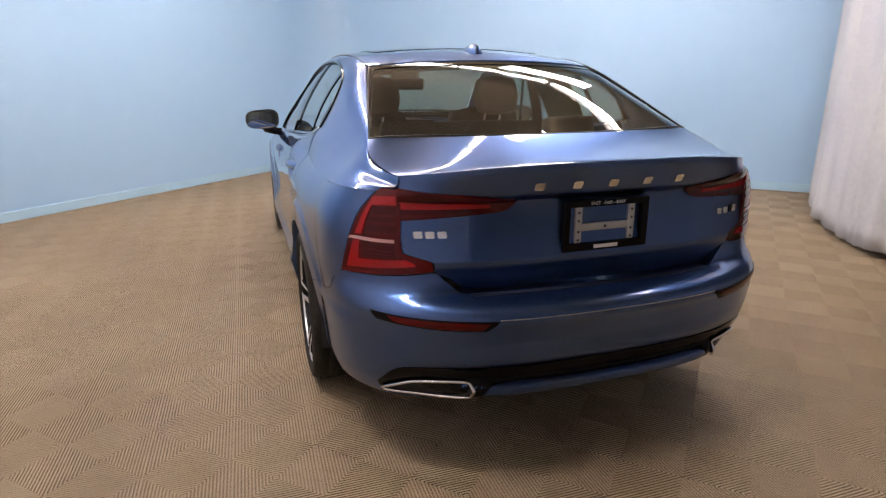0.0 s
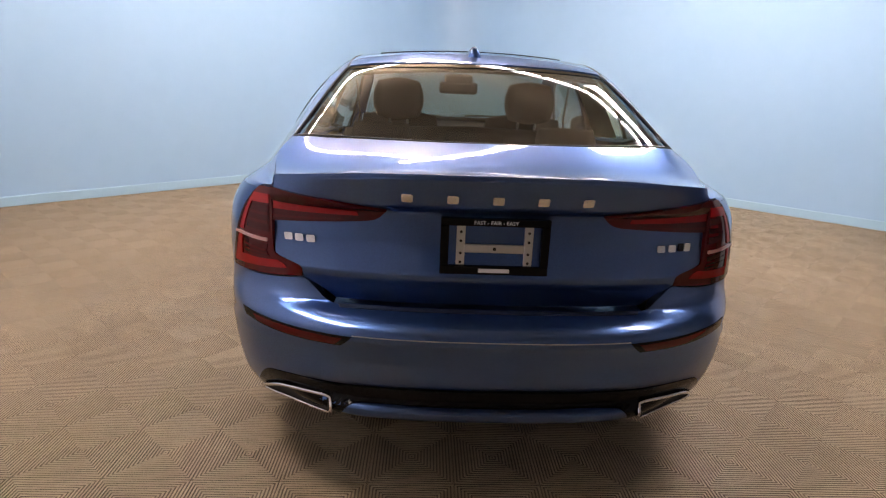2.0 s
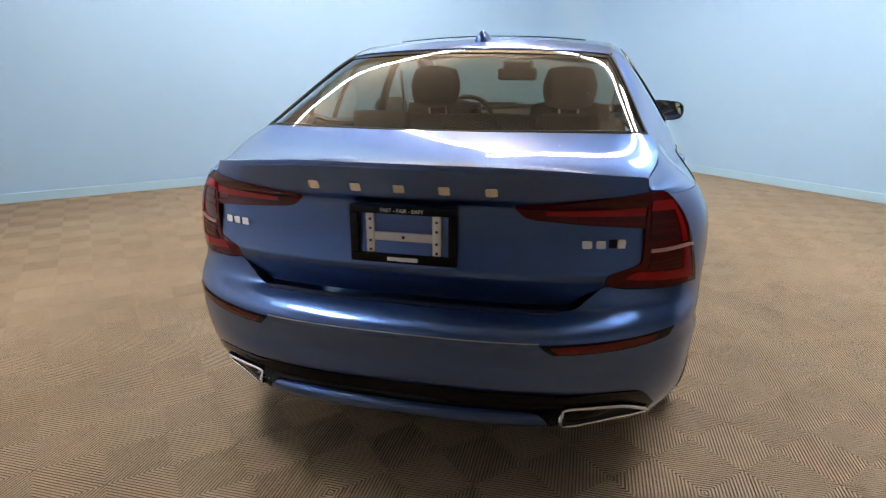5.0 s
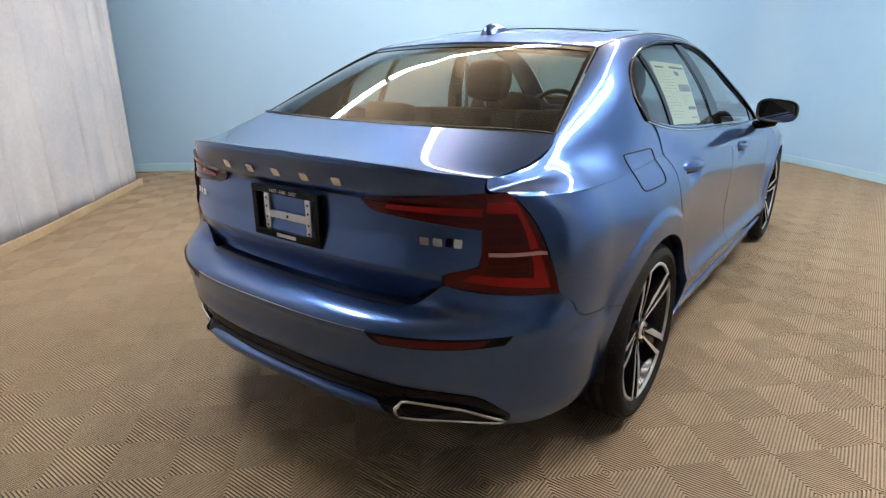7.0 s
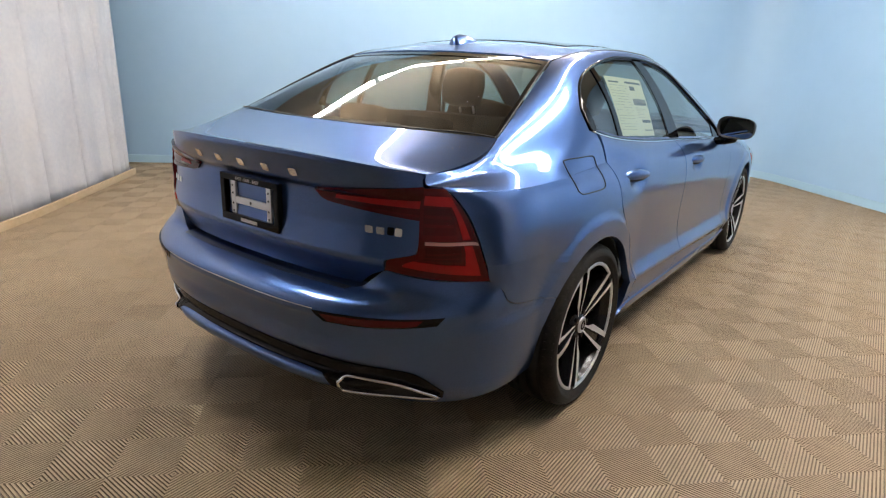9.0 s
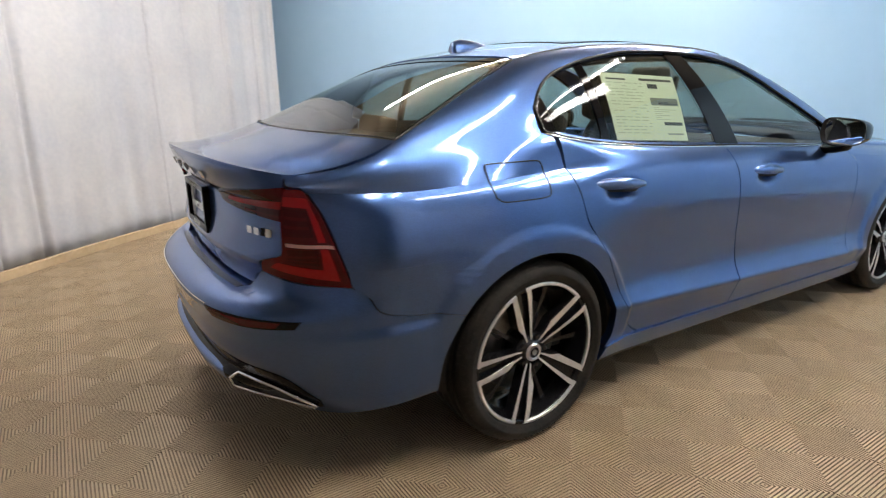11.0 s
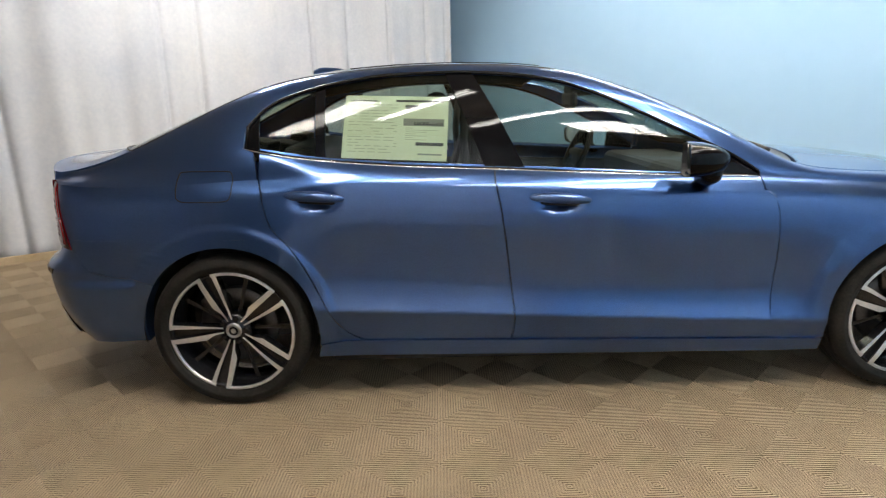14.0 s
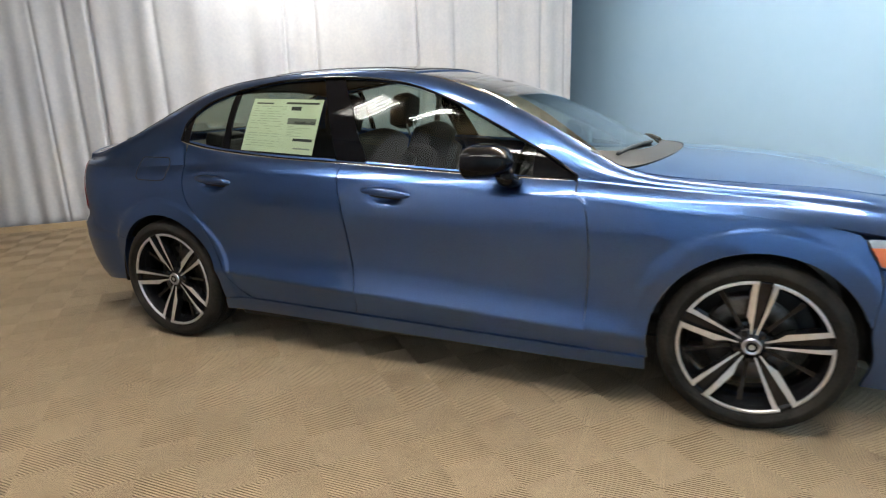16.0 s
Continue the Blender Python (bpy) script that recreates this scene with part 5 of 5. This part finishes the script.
# plate frame: black surround, bare lid behind, silver H-shaped bracket
plate = group("plate_frame", "black number plate frame with a bare silver bracket")
pz0, pz1, py = 0.752, 0.918, -0.906
for lo, hi in (((-0.157, py, pz1 - 0.022), (0.157, py + 0.022, pz1)), ((-0.157, py, pz0), (0.157, py + 0.022, pz0 + 0.026)), ((-0.157, py, pz0 + 0.026), (-0.133, py + 0.022, pz1 - 0.022)), ((0.133, py, pz0 + 0.026), (0.157, py + 0.022, pz1 - 0.022))):
    bm = bmesh.new()
    box(bm, lo, hi, 0.0025)
    part("frame_bar", bm, GLOSS_BLACK, plate)
for x in (-0.098, 0.098):
    bm = bmesh.new()
    box(bm, (x - 0.0125, py + 0.010, pz0 + 0.026), (x + 0.0125, py + 0.022, pz1 - 0.022), 0.002)
    up = part("bracket_upright", bm, SATIN, plate, "silver bracket upright")
    for dz in (0.035, 0.062, 0.098, 0.125):
        v, f = revolve([(0.0, 0.0006), (0.0, 0.0042), (0.003, 0.0042)], 10)
        h = mesh_object("slot", [(x + b2, py + 0.0098 - a2 * 0.2, pz0 + dz + c2) for a2, b2, c2 in v], f, UNDER, plate, smooth=False)
bm = bmesh.new()
box(bm, (-0.086, py + 0.011, 0.815), (0.086, py + 0.020, 0.840), 0.002)
part("bracket_bar", bm, SATIN, plate, "silver cross bar")
v, f = revolve([(0.0, 0.0006), (0.0, 0.005), (0.004, 0.005)], 10)
mesh_object("bolt", [(b2, py + 0.0105 - a2 * 0.3, 0.8275 + c2) for a2, b2, c2 in v], f, UNDER, plate, smooth=False)
bm = bmesh.new()
box(bm, (-0.13, py + 0.021, pz0 + 0.02), (0.13, py + 0.03, pz1 - 0.02))
part("frame_back", bm, BLUE, plate)
txt = bpy.data.curves.new("slogan", "FONT")
txt.body, txt.size, txt.align_x, txt.align_y, txt.extrude = "FAST - FAIR - EASY", 0.0155, "CENTER", "CENTER", 0.0006
txt.materials.append(WHITE_PRINT)
slogan = new("slogan", txt)
slogan.parent = plate
slogan.matrix_local = Matrix.Translation((0, py - 0.001, pz1 - 0.0115)) @ Matrix.Rotation(radians(90), 4, "X")
tagged(slogan, "white slogan lettering")
bm = bmesh.new()
box(bm, (-0.045, py - 0.0012, pz0 + 0.007), (0.045, py, pz0 + 0.019), 0.0005)
part("dealer_bar", bm, WHITE_PRINT, plate, "white printed bar")

# price sheet inside the rear door's glass
sheet_paper = thing("window_sticker", "pale yellow printed price sheet behind the rear door glass", "sticker")


def paper(y0, y1, u0, u1, m, name, off):
    """A piece of the sheet: y along it, u from its foot to its top."""
    g = []
    for y in np.linspace(y0, y1, 10):
        col = []
        for u in np.linspace(u0, u1, 8):
            low, high = 1.051 - 0.06 * (y - 0.486), 1.303 - 0.042 * (y - 0.486)
            col.append(at_upper(y + 0.018 * u, low + (high - low) * u, off))
        g.append(col)
    return sheet(name, np.array(g), m, sheet_paper, side=1, depth=0.0004)


paper(0.486, 0.921, 0, 1, PAPER, "paper", -0.017)
for y0, y1, u0, u1, m in ((0.70, 0.90, 0.905, 0.94, INK), (0.51, 0.62, 0.90, 0.925, INK), (0.735, 0.905, 0.53, 0.645, mat("grey_print", (0.2, 0.2, 0.17), 0.6)), (0.78, 0.90, 0.545, 0.59, INK), (0.79, 0.905, 0.225, 0.275, INK),
                          (0.80, 0.90, 0.08, 0.105, mat("grey_print", (0.3, 0.3, 0.25), 0.6)), (0.74, 0.80, 0.79, 0.86, INK)):
    paper(y0, y1, u0, u1, m, "print_block", -0.0160)
faint = mat("faint_print", (0.5, 0.5, 0.36), 0.6)
rng = random.Random(7)
for k in range(17):
    u = 0.85 - k * 0.047
    y = 0.505
    while y < 0.70:
        w = rng.uniform(0.02, 0.06)
        if rng.random() < 0.7:
            paper(y, min(0.71, y + w), u, u + 0.012, faint, "print_line", -0.0160)
        y += w + 0.012
for k in range(7):
    paper(0.745, 0.745 + rng.uniform(0.03, 0.14), 0.49 - k * 0.03, 0.50 - k * 0.03, faint, "print_line", -0.0160)

# rain drops left on the deck and the rear window
rng = random.Random(21)
dv, df = [], []
for _ in range(230):
    if rng.random() < 0.5:
        i, j = rng.uniform(12, 23), rng.uniform(3, 24)
        g0, n0 = backlight, Vector((0, -0.4, 0.92))
        sx = 1
    else:
        i, j = rng.uniform(8, 28), rng.uniform(12, 24)
        g0, n0 = DECK, Vector((0, -0.05, 1))
        sx = 1 if rng.random() < 0.8 else -1
    a0, b0 = int(i), int(j)
    p = g0[a0, b0] * (1 - (i - a0)) * (1 - (j - b0)) + g0[a0 + 1, b0] * (i - a0) * (1 - (j - b0)) + g0[a0, b0 + 1] * (1 - (i - a0)) * (j - b0) + g0[a0 + 1, b0 + 1] * (i - a0) * (j - b0)
    p = Vector((p[0] * sx, p[1], p[2])) - n0 * (0.006 if g0 is backlight else 0.0)
    r = rng.uniform(0.0007, 0.0019)
    ax = n0.cross(Vector((1, 0, 0))).normalized()
    ay = n0.cross(ax)
    k0 = len(dv)
    for h, q in ((0.0, 1.0), (0.45, 0.75)):
        for k in range(6):
            dv.append(p + (ax * math.cos(k * 1.0472) + ay * math.sin(k * 1.0472)) * r * q + n0 * r * h)
    dv.append(p + n0 * r * 0.6)
    for k in range(6):
        l = (k + 1) % 6
        df += [(k0 + k, k0 + l, k0 + 6 + l, k0 + 6 + k), (k0 + 6 + k, k0 + 6 + l, k0 + 12)]
tagged(mesh_object("water_drops", dv, df, mat("water_drop", (0.30, 0.31, 0.34), 0.05, 0.3, IOR=1.33), car), "small clear rain drops", kind="stuff")

# wiper and bonnet vents by the windscreen's foot
for s, y in ((1, 2.33), (-1, 2.36)):
    pts = [tuple(np.array(upper(y + 0.14 * (1 - t), 0.37 * t)) * np.array([s, 1, 1]) + np.array([0, -0.01, 0.007])) for t in np.linspace(0.15, 0.90, 14)]
    v, f = tube(pts, 0.008, 6)
    mesh_object("wiper", v, f, BLACK, car, "black wiper blade")
# ---- cabin ----
sheet("headliner", np.array([[upper(y, s) for y in np.linspace(0.14, 1.42, 20)] for s in np.linspace(0, 0.376, 12)]), HEADLINER, car, "dark headliner", centre=True, lift=-0.035, depth=0.01)
both("door_card", coons(lower, curve([(0.62, 0.30), (2.15, 0.30)], False), curve([(0.30, 0.93), (2.15, 0.88)], False), curve([(0.62, 0.30), (0.30, 0.93)], False), curve([(2.15, 0.30), (2.15, 0.88)], False), 20, 10), TRIM_DARK, car, "dark door lining", lift=-0.085, depth=0.01)
bm = bmesh.new()
box(bm, (-0.78, 0.0, 0.27), (0.78, 2.45, 0.33), 0.01)
part("cabin_floor", bm, TRIM_DARK, car)
bm = bmesh.new()
box(bm, (-0.62, -0.52, 1.015), (0.62, 0.06, 1.035), 0.008)
part("parcel_shelf", bm, TRIM_DARK, car, "dark parcel shelf")
bm = bmesh.new()
box(bm, (-0.74, 1.98, 0.62), (0.74, 2.42, 0.93), 0.06, segments=3)
part("dashboard", bm, TRIM_DARK, car, "dark dashboard")
bm = bmesh.new()
box(bm, (-0.10, 1.0, 0.33), (0.10, 2.0, 0.62), 0.04)
part("centre_console", bm, TRIM_DARK, car)


def cushion(bm, size, m, soft=0.33):
    """A padded block: a cube subdivided and rounded."""
    made = bmesh.ops.create_cube(bm, size=1.0)
    edges = list({e for v in made["verts"] for e in v.link_edges})
    bmesh.ops.subdivide_edges(bm, edges=edges, cuts=5, use_grid_fill=True)
    for v in bm.verts:
        q = 2 * v.co
        n = max(abs(q.x), abs(q.y), abs(q.z))
        q = q.lerp(q.normalized() * n, soft)
        v.co = m @ Vector((q.x * size[0] / 2, q.y * size[1] / 2, q.z * size[2] / 2))


def seat(x):
    ob = group("front_seat", "charcoal leather front seat")
    for name, size, m in (("seat_cushion", (0.52, 0.54, 0.17), pose(x, 1.30, 0.52, 6, 0, 0)), ("backrest", (0.50, 0.15, 0.66), pose(x, 1.00, 0.81, -20, 0, 0)),
                          ("headrest", (0.285, 0.12, 0.235), pose(x, 0.875, 1.19, -12, 0, 0))):
        bm = bmesh.new()
        cushion(bm, size, m, 0.62 if name == "headrest" else 0.4)
        part(name, bm, LEATHER, ob, smooth=True)
    for dx in (-0.05, 0.05):
        v, f = tube([(x + dx, 0.93, 1.04), (x + dx, 0.885, 1.16)], 0.007, 8)
        mesh_object("headrest_post", v, f, SATIN, ob)
    for dx in (-0.215, 0.215):
        bm = bmesh.new()
        cushion(bm, (0.11, 0.17, 0.5), pose(x + dx, 1.03, 0.76, -20, 0, 0))
        part("bolster", bm, LEATHER, ob, smooth=True)


seat(0.37)
seat(-0.37)
bench = group("rear_seat", "charcoal leather rear bench")
for name, size, m in (("seat_cushion", (1.34, 0.5, 0.2), pose(0, 0.46, 0.50, 6, 0, 0)), ("backrest", (1.30, 0.16, 0.62), pose(0, 0.17, 0.80, -22, 0, 0))):
    bm = bmesh.new()
    cushion(bm, size, m)
    part(name, bm, LEATHER, bench, smooth=True)
for x in (-0.40, 0.40, 0.0):
    bm = bmesh.new()
    cushion(bm, (0.26, 0.10, 0.10 if x else 0.07), pose(x, 0.06, 1.06 if x else 1.045, -14, 0, 0))
    part("headrest", bm, LEATHER, bench, smooth=True)
# steering wheel
ring = [(-0.37 + 0.185 * math.cos(a), 1.72 + 0.185 * math.sin(a) * math.sin(radians(25)), 0.93 + 0.185 * math.sin(a) * math.cos(radians(25))) for a in np.linspace(0, 2 * math.pi, 40, endpoint=False)]
v, f = tube(ring, 0.017, 10, True)
wheel_rim = mesh_object("steering_wheel", v, f, LEATHER, car, "dark steering wheel")
bm = bmesh.new()
box(bm, (-0.47, 1.715, 0.86), (-0.27, 1.76, 0.97), 0.02)
box(bm, (-0.55, 1.72, 0.92), (-0.19, 1.745, 0.955), 0.008)
part("steering_hub", bm, TRIM_DARK, wheel_rim)
# inside mirror and sensor pod
bm = bmesh.new()
box(bm, (-0.13, 1.575, 1.215), (0.13, 1.61, 1.295), 0.018)
part("inside_mirror", bm, TRIM_DARK, car, "dark inside mirror")
bm = bmesh.new()
box(bm, (-0.095, 1.58, 1.275), (0.095, 1.70, 1.345), 0.018)
part("sensor_pod", bm, TRIM_DARK, car)
for s in (1, -1):
    v, f = tube([(s * 0.62, 1.02, 1.28), (s * 0.60, 1.0, 1.1), (s * 0.66, 1.03, 0.7)], 0.02, 6, squash=0.25)
    mesh_object("seat_belt", v, f, TRIM_DARK, car)


# ---- floor, laid tile by tile where the camera comes near ----
fb = bmesh.new()
box(fb, (-8.0, -7.5, -0.10), (8.0, 9.0, -0.0095))
floor = tagged(part("floor", fb, TAN_BOARD), "tan ribbed plastic floor tiles laid in a square grid", "floor", kind="structure")


def tile_mesh(ribs=13):
    """A square tile with raised concentric square ribs."""
    h = TILE / 2 - 0.0005
    v, f, slot = [], [], []
    pitch = TILE / 2 / ribs
    rings = [(h, -0.006)]
    for k in range(ribs):
        outer = h - k * pitch - pitch * 0.20
        rings += [(outer + 0.0006, -0.006), (outer, 0.0), (max(0.003, outer - pitch * 0.56), 0.0), (max(0.002, outer - pitch * 0.56 - 0.0006), -0.006)]
    for r, z in rings:
        v += [(-r, -r, z), (r, -r, z), (r, r, z), (-r, r, z)]
    for k in range(len(rings) - 1):
        for q in range(4):
            f.append((4 * k + q, 4 * k + (q + 1) % 4, 4 * k + 4 + (q + 1) % 4, 4 * k + 4 + q))
            # Slot 1 paints the shade on every groove floor and side.
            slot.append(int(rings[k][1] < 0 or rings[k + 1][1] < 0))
    n = 4 * (len(rings) - 1)
    f.append((n, n + 1, n + 2, n + 3))
    return v, f, slot + [0]


tv, tf, ts = tile_mesh()
one = bpy.data.meshes.new("tile")
one.from_pydata(tv, [], tf)
one.materials.append(FLOOR)
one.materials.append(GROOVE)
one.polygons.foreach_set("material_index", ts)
far_v, far_f, far_s, count = [], [], [], 0
for i in range(-34, 20):
    for j in range(-30, 32):
        x, y = TX + i * TILE, TY + j * TILE
        if y - x > 7.6 or y + x > 8.0 or (x + 0.2) * 0.707 - (y + 5.9) * 0.707 > 0.6 or (x + 0.2) * -0.729 - (y + 5.9) * 0.684 > 0.5:
            continue
        near = -1.75 < x < 2.6 and -2.0 < y < 3.2 and not (abs(x) < 0.62 and y > -0.6)
        if near and count < 300:
            count += 1
            t = new("tile", one)
            t.parent = floor
            t.location = (x, y, 0)
        else:
            base = len(far_v)
            far_v += [(x + a, y + b, c) for a, b, c in tv]
            far_f += [tuple(base + q for q in face) for face in tf]
            far_s += ts
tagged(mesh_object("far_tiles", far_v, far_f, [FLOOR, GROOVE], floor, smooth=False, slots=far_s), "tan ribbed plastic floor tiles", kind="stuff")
